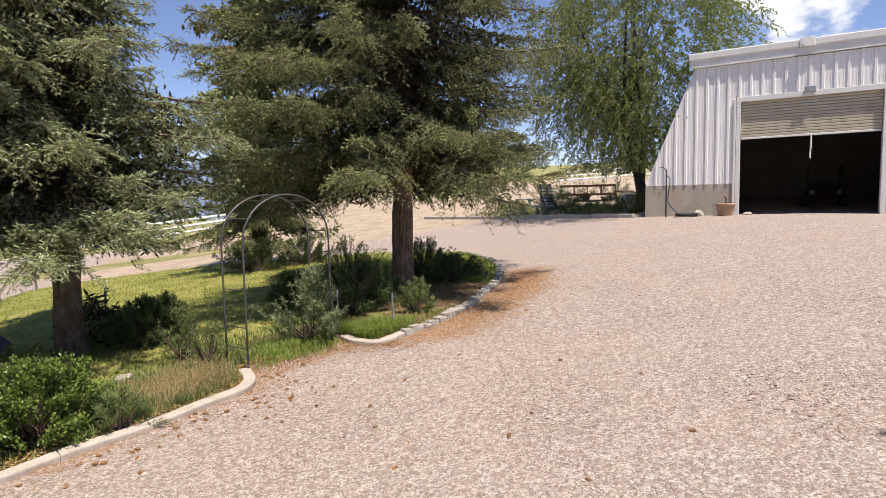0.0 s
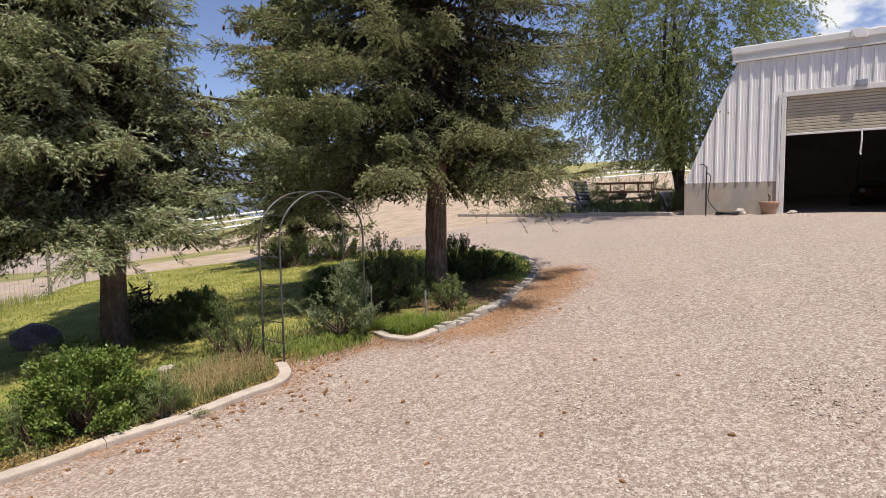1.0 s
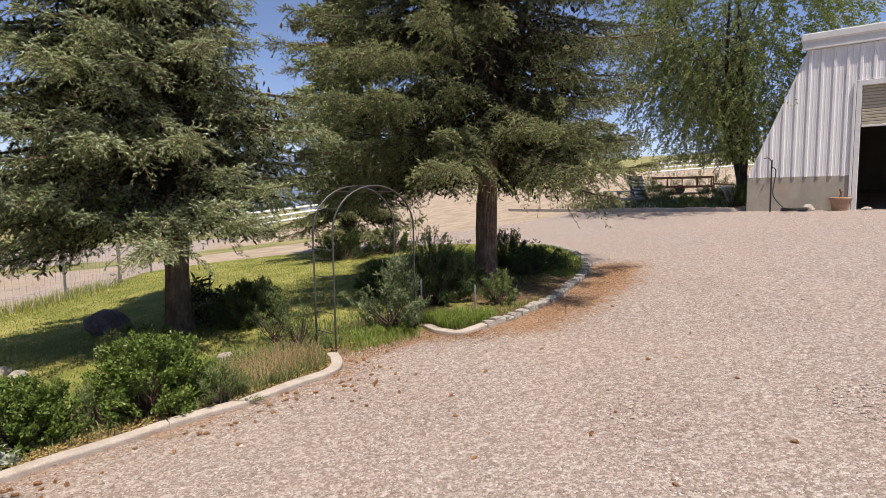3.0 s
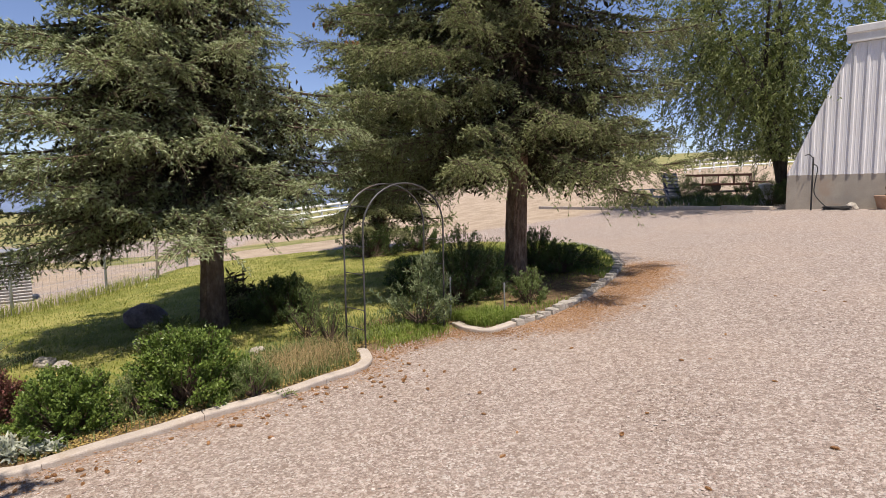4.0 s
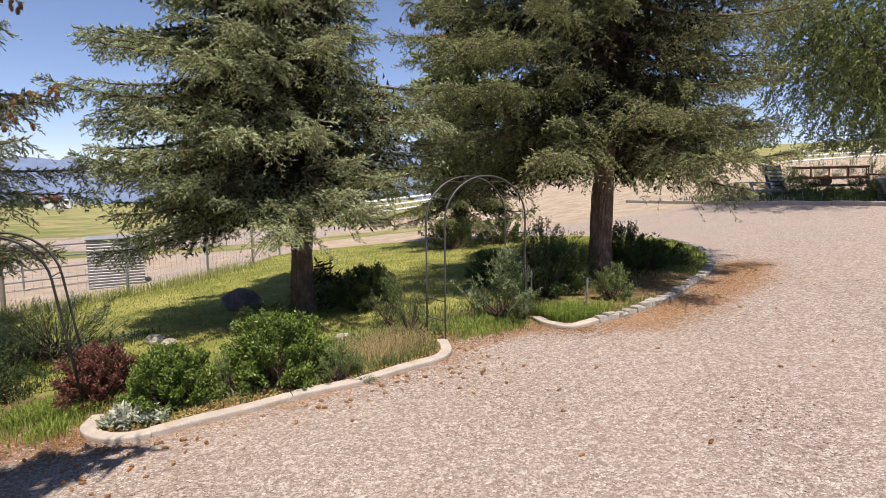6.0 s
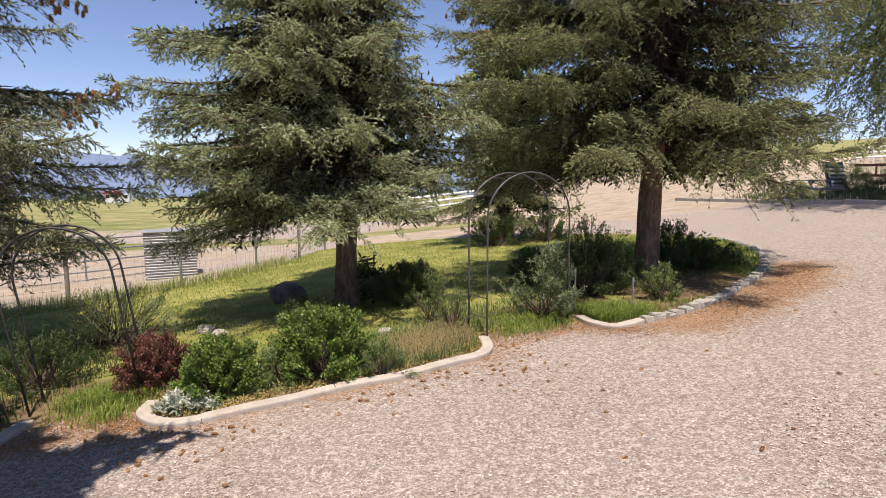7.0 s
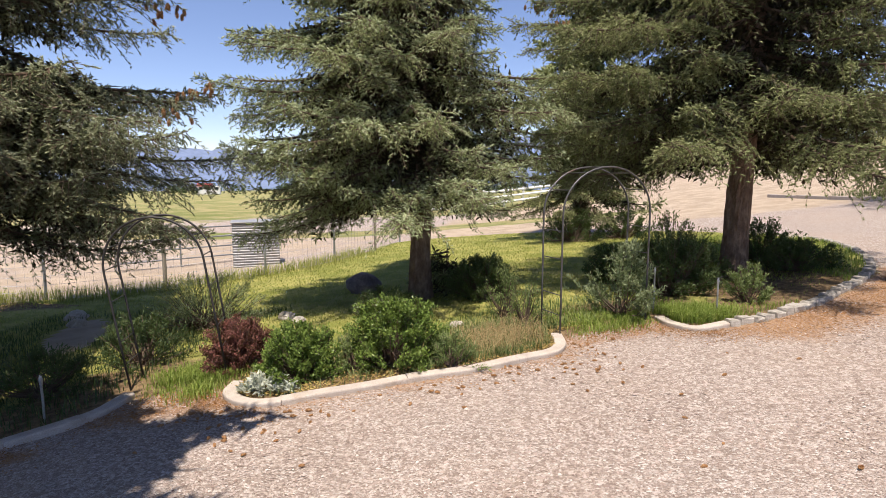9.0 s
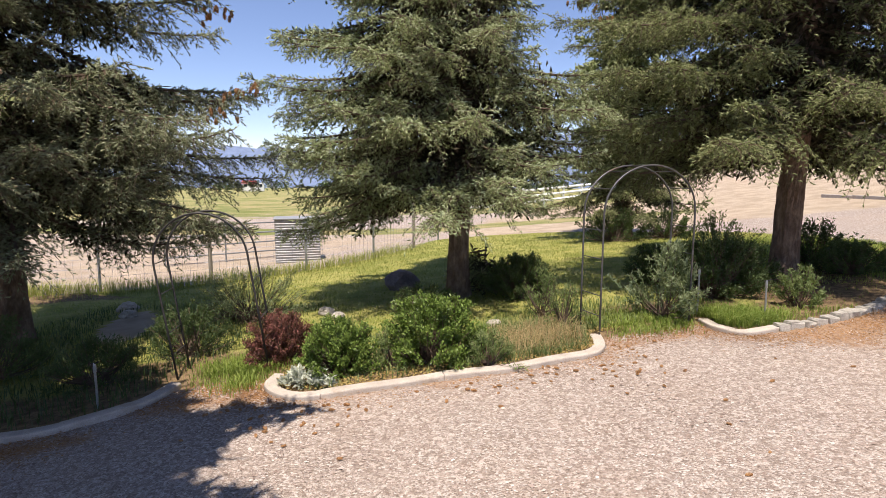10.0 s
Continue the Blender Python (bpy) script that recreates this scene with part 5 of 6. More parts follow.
def small_by_barn():
    x, y, z = bpoint(-1.98, 0.32)
    rock("rock", x, y, 0.17, 0.13, 0.14, M["pale_rock"], 7, "pale rock by the barn wall")
    x, y, z = bpoint(-2.1, 0.5)
    rock("rock", x, y, 0.14, 0.12, 0.07, M["pale_rock"], 8, "flat pale rock by the barn wall")
    x, y, z = bpoint(-0.62, 0.22)
    rock("rock", x, y, 0.15, 0.10, 0.07, M["pale_rock"], 9, "small rock by the barn door")
    # planter
    x, y, z = bpoint(-1.22, 0.34)
    pot = thing("planter", x, y, ground_z(x, y), 0, "square clay planter with a dead stub by the barn", "planter")
    bm = bmesh.new()
    r = bmesh.ops.create_cone(bm, cap_ends=True, segments=20, radius1=0.19, radius2=0.27, depth=0.34, matrix=pose(0, 0, 0.17))
    part("pot", bm, M["terracotta"], pot)
    bm = bmesh.new()
    bmesh.ops.create_cone(bm, cap_ends=True, segments=20, radius1=0.285, radius2=0.285, depth=0.07, matrix=pose(0, 0, 0.345))
    bmesh.ops.bevel(bm, geom=[e for e in bm.edges], offset=0.012, segments=1, affect="EDGES")
    part("rim", bm, M["terracotta"], pot)
    V, F = tube([(0, 0, 0.36), (0.02, 0, 0.5), (-0.03, 0.02, 0.62)], [0.04, 0.03, 0.02], 6)
    np_part("stub", V, F, M["twig"], pot)
    V, F = tube([(0.02, 0, 0.45), (0.08, 0.02, 0.56)], [0.02, 0.012], 6)
    np_part("stub", V, F, M["twig"], pot)
    # yard hydrant and hose
    x, y, z = bpoint(-2.95, 0.45)
    hyd = thing("yard_hydrant", x, y, ground_z(x, y), -BAZ, "thin rusty yard hydrant with a hose beside the barn", "hydrant")
    V, F = tube([(0, 0, -0.1), (0, 0, 0.8), (0, 0, 1.55)], 0.022, 8)
    np_part("standpipe", V, F, M["black_iron"], hyd)
    V, F = tube(spline([(0.0, 0, 1.5), (-0.1, 0, 1.62), (-0.22, 0, 1.60)], 5), 0.012, 6)
    np_part("handle", V, F, M["black_iron"], hyd)
    V, F = tube(spline([(0.02, -0.02, 1.35), (0.12, -0.04, 1.2), (0.06, -0.05, 0.6), (0.16, -0.08, 0.35), (0.42, -0.12, 0.08), (0.62, -0.2, 0.03)], 6), 0.014, 6)
    np_part("hose", V, F, M["rubber"], hyd)
    x, y, z = bpoint(-2.3, 0.62)
    th = np.linspace(0, 10 * math.pi, 120)
    V, F = tube(np.stack([(0.30 + 0.02 * np.sin(th * 0.7)) * np.cos(th) * 1.25, (0.26 + 0.03 * np.cos(th * 0.31)) * np.sin(th), 0.02 + 0.012 * th / math.pi * 0.8], -1), 0.014, 6)
    hose = np_part("garden_hose", V, F, M["rubber"])
    hose.location = (x, y, ground_z(x, y))
    tagged(hose, "coiled dark garden hose on the gravel", "hose")


small_by_barn()


# ---- vehicle inside the barn, in deep shade ----
def barn_vehicle():
    x, y, z = bpoint(1.75, -6.2, 0.03)
    v = thing("utility_vehicle", x, y, z, -BAZ, "small dusty utility vehicle parked inside the dark barn", "vehicle")
    bm = bmesh.new()
    box(bm, -0.62, 0.62, -0.9, 1.0, 0.42, 0.80, 0.07)
    part("body", bm, M["rust"], v)
    bm = bmesh.new()
    box(bm, -0.55, 0.55, -0.3, 0.6, 0.80, 1.05, 0.08)
    part("seat", bm, M["rubber"], v)
    bm = bmesh.new()
    box(bm, -0.66, 0.66, -1.02, -0.90, 0.50, 0.60, 0.02)
    part("bumper", bm, M["rust"], v)
    for sx in (-1, 1):
        bm = bmesh.new()
        bmesh.ops.create_cone(bm, cap_ends=True, segments=16, radius1=0.09, radius2=0.07, depth=0.05, matrix=pose(0.42 * sx, -0.925, 0.68, 90, 0, 0))
        part("headlight", bm, M["grey_box"], v)
        for yy in (-0.55, 0.65):
            bm = bmesh.new()
            bmesh.ops.create_cone(bm, cap_ends=True, segments=20, radius1=0.30, radius2=0.30, depth=0.22, matrix=pose(0.62 * sx, yy, 0.30, 0, 90, 0))
            bmesh.ops.bevel(bm, geom=[e for e in bm.edges if e.calc_length() < 0.12], offset=0.03, segments=2, affect="EDGES")
            part("wheel", bm, M["rubber"], v)
        V, F = tube([(0.55 * sx, -0.35, 0.8), (0.53 * sx, -0.2, 1.75), (0.53 * sx, 0.6, 1.75), (0.55 * sx, 0.65, 0.8)], 0.025, 6)
        np_part("roll_bar", V, F, M["black_iron"], v)


barn_vehicle()


# ---- things in the shade beside the barn ----
def barn_kerb():
    root = tagged(new("kerb"), "low concrete kerb running from the barn", "kerb", kind="structure")
    for k in range(7):
        p0, p1 = np.array([12.80, 16.05]) + np.array([-0.52, 1.72]) * k, np.array([12.80, 16.05]) + np.array([-0.52, 1.72]) * (k + 1)
        c = (p0 + p1) / 2
        bm = bmesh.new()
        box(bm, -0.885, 0.885, -0.09, 0.09, -0.15, 0.13, 0.02)
        ob = part("kerb_section", bm, M["concrete"], root)
        ob.matrix_world = pose(c[0], c[1], float(rise(*c)), 0, 0, math.degrees(math.atan2(1.72, -0.52)))


barn_kerb()


def trailer(x, y, rz):
    z = ground_z(x, y)
    t = thing("utility_trailer", x, y, z, rz, "low dark red steel utility trailer in the shade", "trailer")
    bm = bmesh.new()
    box(bm, -1.45, 1.45, -0.8, 0.8, 0.32, 0.42, 0.01)
    part("deck", bm, M["rust"], t)
    for sy in (-0.8, 0.8):
        bm = bmesh.new()
        box(bm, -1.47, 1.47, sy - 0.03, sy + 0.03, 0.80, 0.88, 0.006)
        part("top_rail", bm, M["rust"], t)
        for k in range(5):
            xx = -1.43 + k * 0.715
            bm = bmesh.new()
            box(bm, xx - 0.025, xx + 0.025, sy - 0.025, sy + 0.025, 0.36, 0.81, 0.004)
            part("post", bm, M["rust"], t)
        bm = bmesh.new()
        bmesh.ops.create_cone(bm, cap_ends=True, segments=20, radius1=0.24, radius2=0.24, depth=0.16, matrix=pose(0.1, sy * 0.8, 0.24, 90, 0, 0))
        part("wheel", bm, M["rubber"], t)
    V, F = tube([(-1.45, 0.5, 0.5), (-2.4, 0, 0.45)], 0.035, 6)
    np_part("tongue", V, F, M["rust"], t)
    V, F = tube([(-1.45, -0.5, 0.5), (-2.4, 0, 0.45)], 0.035, 6)
    np_part("tongue", V, F, M["rust"], t)


trailer(18.1, 26.6, 146)


def tarp_stack(x, y):
    z = ground_z(x, y)
    t = thing("leaning_panels", x, y, z, 25, "blue-grey slatted panels leaning together in the shade", "panels")
    for k in range(3):
        bm = bmesh.new()
        box(bm, -0.45, 0.45, -0.02, 0.02, 0.0, 1.25, 0.005)
        ob = part("panel", bm, M["blue_tarp"], t)
        ob.matrix_basis = pose(0.08 * k, 0.14 * k, 0, -14 - 3 * k, 4 * k, 5 * k)
        for j in range(7):
            bm = bmesh.new()
            box(bm, -0.44, 0.44, -0.045, -0.02, 0.08 + j * 0.165, 0.17 + j * 0.165, 0.005)
            part("slat", bm, M["grey_box"], ob)


tarp_stack(14.0, 23.6)


def bench(x, y, rz):
    z = ground_z(x, y)
    t = thing("picnic_table", x, y, z, rz, "weathered grey picnic table in the shade", "table")
    for k in range(4):
        bm = bmesh.new()
        box(bm, -0.8, 0.8, -0.33 + k * 0.165, -0.18 + k * 0.165, 0.70, 0.74, 0.006)
        part("top_plank", bm, M["grey_box"], t)
    for sy in (-0.65, 0.65):
        bm = bmesh.new()
        box(bm, -0.8, 0.8, sy - 0.12, sy + 0.12, 0.42, 0.46, 0.006)
        part("bench_plank", bm, M["grey_box"], t)
    for sx in (-0.6, 0.6):
        for sy in (-1, 1):
            V, F = tube([(sx, 0.62 * sy, 0.0), (sx, 0.22 * sy, 0.70)], 0.04, 4)
            np_part("leg", V, F, M["grey_box"], t)
        bm = bmesh.new()
        box(bm, sx - 0.02, sx + 0.02, -0.72, 0.72, 0.38, 0.42)
        part("cross_bar", bm, M["grey_box"], t)


bench(12.0, 22.0, 35)


def bin_can(x, y):
    t = thing("trash_can", x, y, ground_z(x, y), 0, "dull galvanised trash can beside the willow", "trash can")
    V, F = tube([(0, 0, 0), (0, 0, 0.03), (0, 0, 0.35), (0, 0, 0.68), (0, 0, 0.70)], [0.19, 0.20, 0.215, 0.23, 0.24], 20)
    np_part("body", V, F, M["galv"], t, smooth=False)
    V, F = tube([(0, 0, 0.705), (0, 0, 0.74), (0, 0, 0.80)], [0.245, 0.235, 0.05], 20)
    np_part("lid", V, F, M["galv"], t)


bin_can(14.2, 18.15)
# weed mounds with shade in their leaf colour; those round the trailer darken the background
for wx, wy, wr, wh in ((14.2, 18.0, 0.7, 0.75), (15.0, 18.6, 0.9, 0.9), (14.9, 20.0, 0.9, 0.8), (13.3, 19.2, 0.8, 0.5), (16.2, 19.5, 0.7, 0.9), (14.6, 23.6, 1.2, 0.8), (15.6, 26.2, 1.4, 1.1), (17.8, 27.4, 1.5, 1.2), (19.6, 26.4, 1.4, 1.2)):
    shrub("rough_bush", wx, wy, wr, wr * 0.8, wh, M["darkbush"], int(wx * 10), "rough weedy bush coloured dark for the willow's shade", 200, 12, 0.07, 0.022, "shrub", 0.5)


# ---- wire fence on the far side of the lawn ----
def wire_fence():
    P = spline([(-15.0, 8.0), (-11.25, 9.6), (-9.57, 10.6), (-7.75, 12.4), (-6.7, 13.8), (-5.95, 16.5), (-5.7, 19.5)], 10)
    seg = np.r_[0, np.cumsum(np.linalg.norm(np.diff(P, axis=0), axis=1))]

    def on(s):
        return np.interp(s, seg, P[:, 0]), np.interp(s, seg, P[:, 1])
    root = tagged(new("wire_fence"), "sagging woven wire fence on grey posts", "fence")
    n = 8
    for k in range(n):
        x, y = on(seg[-1] * k / (n - 1))
        z = float(rise(x, y))
        V, F = tube([(x, y, z - 0.2), (x + 0.01, y, z + 0.6), (x + 0.03 * math.sin(k * 2), y + 0.02, z + (1.35 if k % 3 else 1.6))], 0.045 if k % 3 == 0 else 0.03, 8)
        np_part("post", V, F, M["wood_post"] if k % 3 == 0 else M["galv"], root)
    ss = np.linspace(0, seg[-1], 60)
    for h in (0.08, 0.22, 0.38, 0.56, 0.76, 0.98, 1.18):
        pts = [(*on(s), float(rise(*on(s))) + h + 0.02 * math.sin(s * 2.1 + h * 5)) for s in ss]
        V, F = tube(pts, 0.0032, 4, False)
        np_part("wire", V, F, M["galv"], root)
    items = []
    for s in np.arange(0.1, seg[-1], 0.16):
        x, y = on(s)
        z = float(rise(x, y))
        items.append(tube([(x, y, z + 0.05), (x, y, z + 0.6), (x, y, z + 1.18)], 0.0026, 3, False))
    V, F = merge(items)
    tagged(np_part("stay_wire", V, F, M["galv"], root), kind="stuff")


wire_fence()


def white_fence(points):
    root = tagged(new("rail_fence"), "white three-rail vinyl ranch fence", "fence")
    P = np.array(points)
    seg = np.r_[0, np.cumsum(np.linalg.norm(np.diff(P, axis=0), axis=1))]
    n = int(seg[-1] / 2.4)
    spots = []
    for k in range(n + 1):
        s = seg[-1] * k / n
        x, y = float(np.interp(s, seg, P[:, 0])), float(np.interp(s, seg, P[:, 1]))
        spots.append((x, y, far_z(x, y)))
    bm = bmesh.new()
    box(bm, -0.065, 0.065, -0.065, 0.065, -0.3, 1.38, 0.006)
    bmesh.ops.create_cone(bm, cap_ends=True, segments=4, radius1=0.11, radius2=0.01, depth=0.07, matrix=pose(0, 0, 1.415, 0, 0, 45))
    first = part("post", bm, M["white_vinyl"], root)
    for k, (x, y, z) in enumerate(spots):
        ob = first if k == 0 else new("post", first.data)
        ob.parent = root
        ob.location = (x, y, z)
    for (x0, y0, z0), (x1, y1, z1) in zip(spots[:-1], spots[1:]):
        for h in (0.35, 0.78, 1.22):
            V, F = tube([(x0, y0, z0 + h), (x1, y1, z1 + h)], 0.10, 4)
            np_part("rail", V, F, M["white_vinyl"], root)


def far_z(x, y):
    r = math.hypot(x, y)
    return float(rise(x, y)) - 0.020 * max(0, r - 45) / (1 + math.exp((x - 10) / 12))


white_fence([(-9.5, 38.5), (-6.4, 40.5), (-0.6, 50.0), (4.0, 43.5)])
white_fence([(33.0, 54.0), (41.0, 57.5), (54.0, 62.0)])


def metal_shed():
    """Low corrugated steel shed beyond the wire fence."""
    root = thing("steel_shed", -8.95, 15.3, float(rise(-8.95, 15.3)), 30, "low grey corrugated steel shed beyond the fence", "shed")
    for (x0, y0, x1, y1) in ((-0.65, -0.5, 0.65, -0.5), (0.65, -0.5, 0.65, 0.5), (0.65, 0.5, -0.65, 0.5), (-0.65, 0.5, -0.65, -0.5)):
        z = np.arange(0, 1.30, 0.019)
        off = 0.012 * np.sin(z / 0.076 * 2 * math.pi)
        d = np.array([x1 - x0, y1 - y0])
        nrm = np.array([d[1], -d[0]]) / np.linalg.norm(d)
        V = np.vstack([np.stack([x0 + nrm[0] * off, y0 + nrm[1] * off, z], -1), np.stack([x1 + nrm[0] * off, y1 + nrm[1] * off, z], -1)])
        n = len(z)
        i = np.arange(n - 1)
        np_part("wall", V, np.stack([i, i + n, i + n + 1, i + 1], -1), M["shed_steel"], root, smooth=True)
    bm = bmesh.new()
    box(bm, -0.69, 0.69, -0.54, 0.54, 1.29, 1.32, 0.008)
    part("roof", bm, M["shed_steel"], root)


metal_shed()


def gate_pen():
    root = thing("pipe_gate", -11.04, 14.63, float(rise(-11.04, 14.63)), 52, "grey pipe stock gate beyond the fence", "gate")
    for h in (0.25, 0.55, 0.85, 1.15):
        V, F = tube([(-1.7, 0, h), (0, 0, h), (1.7, 0, h)], 0.022, 6)
        np_part("rail", V, F, M["galv"], root)
    for x in (-1.7, 0.0, 1.7):
        V, F = tube([(x, 0, 0), (x, 0, 1.2)], 0.026, 6)
        np_part("upright", V, F, M["galv"], root)


gate_pen()


# ---- far house, far trees, hills ----
def far_house():
    a, d = radians(-34.3), 150.0
    x, y = d * math.sin(a), d * math.cos(a)
    root = thing("house", x, y, far_z(x, y) + 1.3, 30, "distant white house with a red roof", "house")
    root.scale = (0.6, 0.6, 0.6)
    bm = bmesh.new()
    box(bm, -4.2, 4.2, -3.0, 3.0, -1, 2.3)
    part("wall", bm, M["white_wall"], root)
    bm = bmesh.new()
    v = [bm.verts.new(p) for p in ((-4.5, -3.4, 2.2), (1.2, -3.4, 2.2), (1.2, 3.4, 2.2), (-4.5, 3.4, 2.2), (-4.5, 0, 3.4), (1.2, 0, 3.4))]
    for f in ((0, 1, 5, 4), (2, 3, 4, 5), (0, 4, 3), (1, 2, 5), (0, 3, 2, 1)):
        bm.faces.new([v[i] for i in f])
    part("roof", bm, M["red_roof"], root)
    for k in range(3):
        w = part("window", box(bmesh.new(), -3.5 + k * 3, -2.3 + k * 3, -3.06, -2.98, 0.8, 1.9), M["glass_dark"], root)


far_house()


def far_trees():
    rng = np.random.default_rng(91)
    Ps, n = [], 60
    for k in range(n):
        a = radians(rng.uniform(-64, 30))
        d = rng.uniform(190, 420)
        x, y = d * math.sin(a), d * math.cos(a)
        h = rng.uniform(2.5, 6.5)
        m = 300
        # a few overlapping heads on one uneven crown
        heads = rng.normal(0, 1, (5, 3)) * np.array([h * 0.7, h * 0.7, h * 0.16])
        q = heads[rng.integers(0, 5, m)] + rng.normal(0, 1, (m, 3)) * np.array([h * 0.22, h * 0.22, h * 0.2])
        q[:, 2] = np.maximum(q[:, 2] + h * 0.42, 0.2)
        Ps.append(np.array([x, y, far_z(x, y)]) + q)
    P = np.vstack(Ps)
    V, F = leaves(P, rng.standard_normal((len(P), 3)), 0.9, 0.6, rng)
    tagged(np_part("far_woods", V, F, M["darkbush"], None, "scattered dark trees far across the valley", leaf_tone=np.zeros(len(V))), category="woods", kind="stuff")


far_trees()


def hills():
    rng = np.random.default_rng(8)
    a = np.radians(np.linspace(-100, 100, 240))
    d = 1250.0
    h = 70 + 18 * np.sin(a * 3 + 1) + 14 * np.sin(a * 8 + 2) + 7 * np.sin(a * 19) + rng.normal(0, 1.5, len(a))
    x, y = d * np.sin(a), d * np.cos(a)
    rows = [np.stack([x * s, y * s, -40 + (h + 40) * f], -1) for s, f in ((0.88, 0.0), (0.94, 0.55), (1.0, 1.0), (1.08, 0.0))]
    V = np.vstack(rows)
    n = len(a)
    i = np.arange(n - 1)
    F = np.vstack([np.stack([i + k * n, i + 1 + k * n, i + 1 + (k + 1) * n, i + (k + 1) * n], -1) for k in range(3)])
    tagged(np_part("backdrop", V, F, M["hill"], None, "hills on the horizon with blue haze in their colour", smooth=True), category="hills", kind="structure")


hills()


# ---- loose gravel, litter and cones, last ----
def gravel():
    rng = np.random.default_rng(55)
    n = 55000
    r = 1.6 + 8.5 * rng.random(n) ** 1.35
    a = np.radians(rng.uniform(-60, 62, n))
    X, Y = r * np.sin(a), r * np.cos(a)
    ok = inside_distance(X, Y) < -0.02
    X, Y = X[ok], Y[ok]
    n = len(X)
    s = np.clip(rng.lognormal(-4.85, 0.36, n), 0.004, 0.020)
    Z = rise(X, Y) + s * 0.15
    O = np.array([(1, 0, 0), (0, 1, 0), (-1, 0, 0), (0, -1, 0), (0, 0, 0.8), (0, 0, -0.7)], float)
    th = rng.uniform(0, 6.28, n)
    c, sn = np.cos(th), np.sin(th)
    J = O[None] * rng.uniform(0.6, 1.3, (n, 6, 1)) + rng.normal(0, 0.16, (n, 6, 3))
    J = np.stack([J[..., 0] * c[:, None] - J[..., 1] * sn[:, None], J[..., 0] * sn[:, None] + J[..., 1] * c[:, None], J[..., 2] * 0.75], -1)
    V = (np.stack([X, Y, Z], -1)[:, None] + J * s[:, None, None]).reshape(-1, 3)
    T = np.array([(0, 1, 4), (1, 2, 4), (2, 3, 4), (3, 0, 4), (1, 0, 5), (0, 3, 5)])
    F = (np.arange(n)[:, None, None] * 6 + T[None]).reshape(-1, 3)
    m, nt, b = base_mat("loose_gravel", 0.9, 0, 0.2)
    rnd = nt.nodes.new("ShaderNodeNewGeometry").outputs["Random Per Island"]
    ramp = nt.nodes.new("ShaderNodeValToRGB")
    e = ramp.color_ramp.elements
    e[0].position, e[0].color = 0.0, (0.22, 0.16, 0.135, 1)
    e[1].position, e[1].color = 1.0, (0.60, 0.54, 0.50, 1)
    for p, cc in ((0.3, (0.31, 0.24, 0.205, 1)), (0.6, (0.42, 0.335, 0.295, 1)), (0.85, (0.50, 0.42, 0.38, 1))):
        q = ramp.color_ramp.elements.new(p)
        q.color = cc
    nt.links.new(rnd, ramp.inputs[0])
    nt.links.new(ramp.outputs[0], b.inputs["Base Color"])
    tagged(np_part("gravel_stones", V, F, m, None, "loose pinkish-grey gravel stones on the yard"), category="gravel", kind="stuff")


gravel()


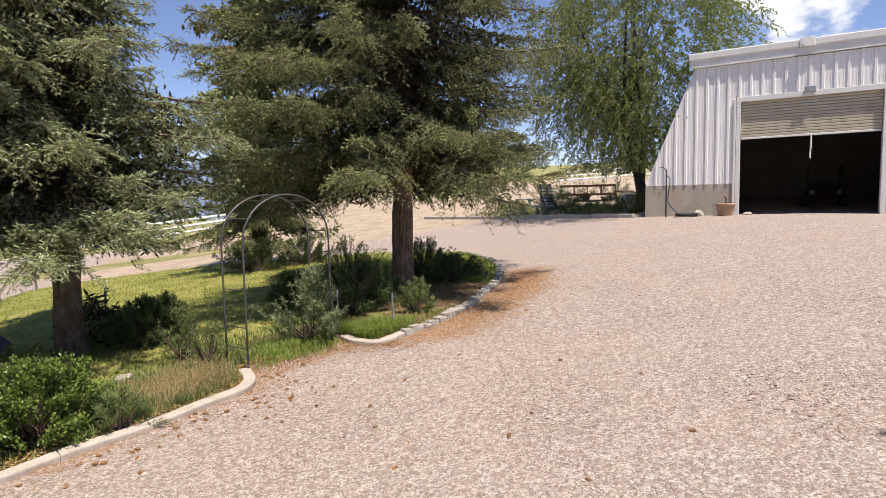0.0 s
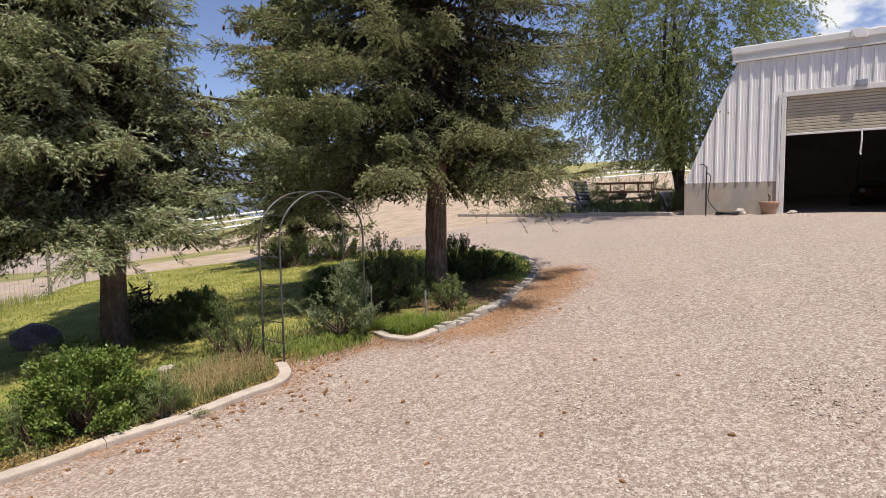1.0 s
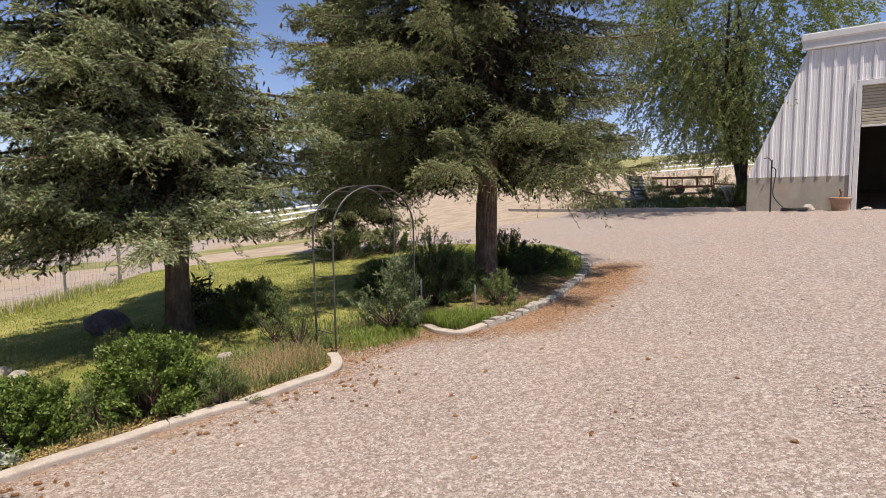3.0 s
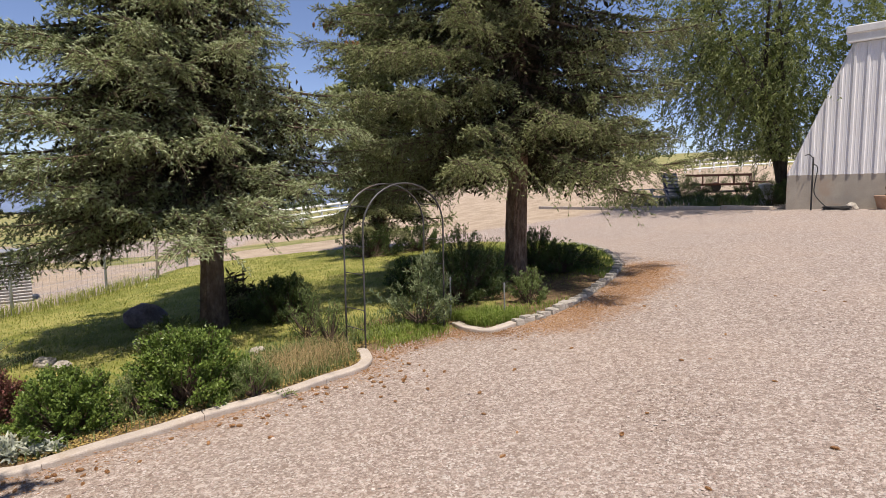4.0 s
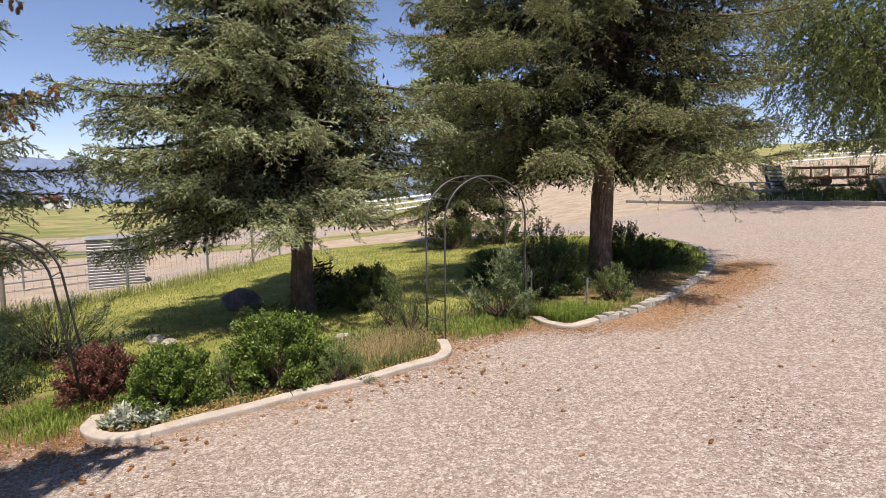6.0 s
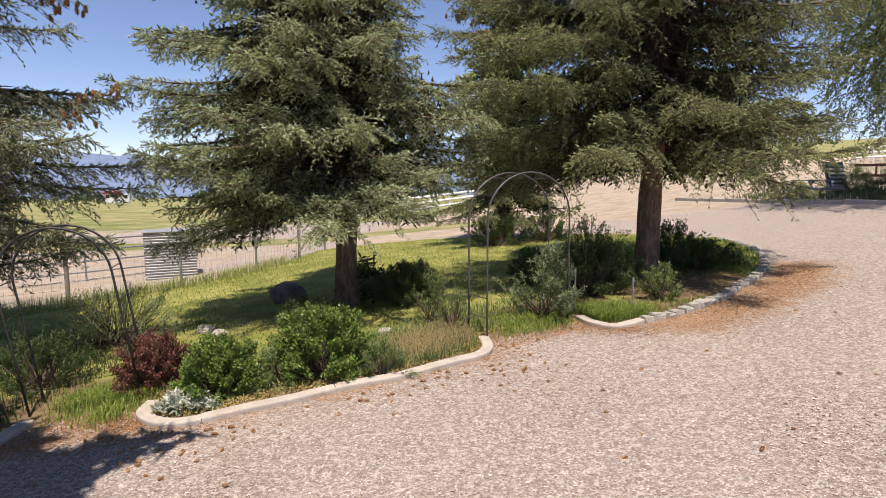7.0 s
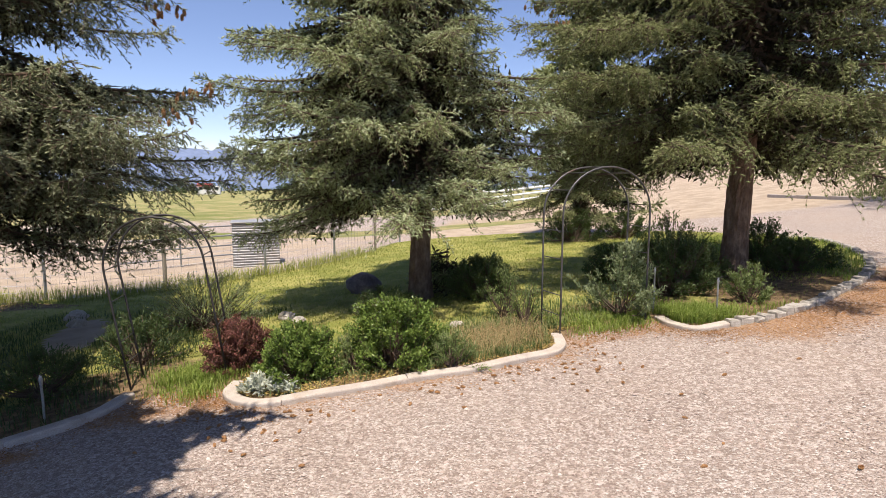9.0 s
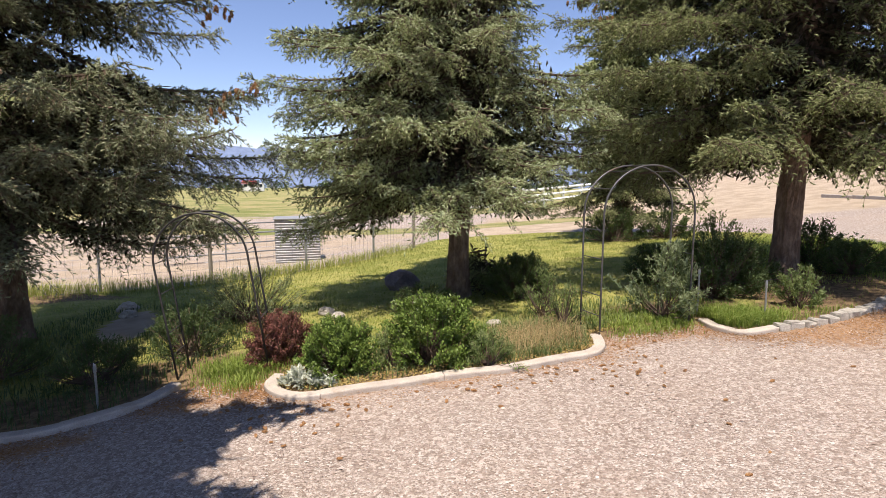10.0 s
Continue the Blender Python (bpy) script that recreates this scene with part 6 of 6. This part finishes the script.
def litter():
    rng = np.random.default_rng(56)
    Xs, Ys = [], []
    for pts, w, n in (([(2.5, 6.95), (3.5, 7.7), (4.6, 8.8), (5.3, 10)], 0.36, 8000), (KERB_B, 0.22, 3500), ([(0.2, 6.67), (1.2, 7.1), (2, 6.7)], 0.2, 4000),
                      ([(-4.07, 4.19), (-3.67, 4.82), (-3.02, 4.59)], 0.22, 4000), ([(-5.68, 2.59), (-4.35, 3.41)], 0.18, 3000)):
        P = spline(pts, 8)
        C = P[rng.integers(0, len(P), n)]
        Xs.append(C[:, 0] + rng.normal(0, w, n))
        Ys.append(C[:, 1] + rng.normal(0, w, n))
    X, Y = np.concatenate(Xs), np.concatenate(Ys)
    ok = inside_distance(X, Y) < 0.0
    X, Y = X[ok], Y[ok]
    n = len(X)
    P = np.stack([X, Y, rise(X, Y) + 0.012 + rng.uniform(0, 0.012, n)], -1)
    a = rng.uniform(0, 6.28, n)
    D = np.stack([np.cos(a), np.sin(a), rng.normal(0, 0.15, n)], -1)
    V, F = leaves(P, D, 0.030, 0.007, rng, 0.1)
    tagged(np_part("needle_litter", V, F, M["litter"], None, "orange-brown fallen needles along the kerbs"), category="litter", kind="stuff")


litter()


def bed_litter():
    rng = np.random.default_rng(58)
    P = spline(KERB_B, 8)
    C = P[rng.integers(8, len(P), 5200)]
    X, Y = C[:, 0] + rng.normal(-0.05, 0.16, 5200), C[:, 1] + 0.16 + np.abs(rng.normal(0, 0.28, 5200))
    d = inside_distance(X, Y)
    ok = (d > 0.13) & (d < 0.9)
    X, Y = X[ok], Y[ok]
    n = len(X)
    a = rng.uniform(0, 6.28, n)
    D = np.stack([np.cos(a), np.sin(a), rng.normal(0, 0.25, n)], -1)
    V, F = leaves(np.stack([X, Y, surface(X, Y) + rng.uniform(0.004, 0.03, n)], -1), D, 0.034, 0.017, rng, 0.3)
    tagged(np_part("leaf_litter", V, F, leafy("yellowed_leaves", (0.30, 0.20, 0.075), (0.52, 0.39, 0.15), None, 0.7, 0.2), None, "yellowed fallen leaves on the soil behind the kerb"), category="litter", kind="stuff")


bed_litter()


def fallen_cones():
    rng = np.random.default_rng(57)
    made = 0
    while made < 120:
        if rng.random() < 0.68:
            t = rng.random()
            q = spline(KERB_B, 8)
            c = q[int(t * (len(q) - 1))]
            x, y = c[0] + rng.normal(0.15, 0.35), c[1] - abs(rng.normal(0.05, 0.45))
        else:
            r, a = rng.uniform(3.0, 9.0), radians(rng.uniform(-38, 45))
            x, y = r * math.sin(a), r * math.cos(a)
        if float(inside_distance(np.array([x]), np.array([y]))[0]) > -0.04:
            continue
        ob = new("spruce_cone", CONE)
        s = rng.uniform(0.38, 0.62)
        ob.matrix_world = pose(x, y, float(rise(x, y)) + 0.022 * s, 90 + rng.uniform(-8, 8), 0, rng.uniform(0, 360)) @ Matrix.Scale(s, 4)
        tagged(ob, "fallen brown spruce cone on the gravel", "cone", "fallen spruce cones")
        made += 1


fallen_cones()
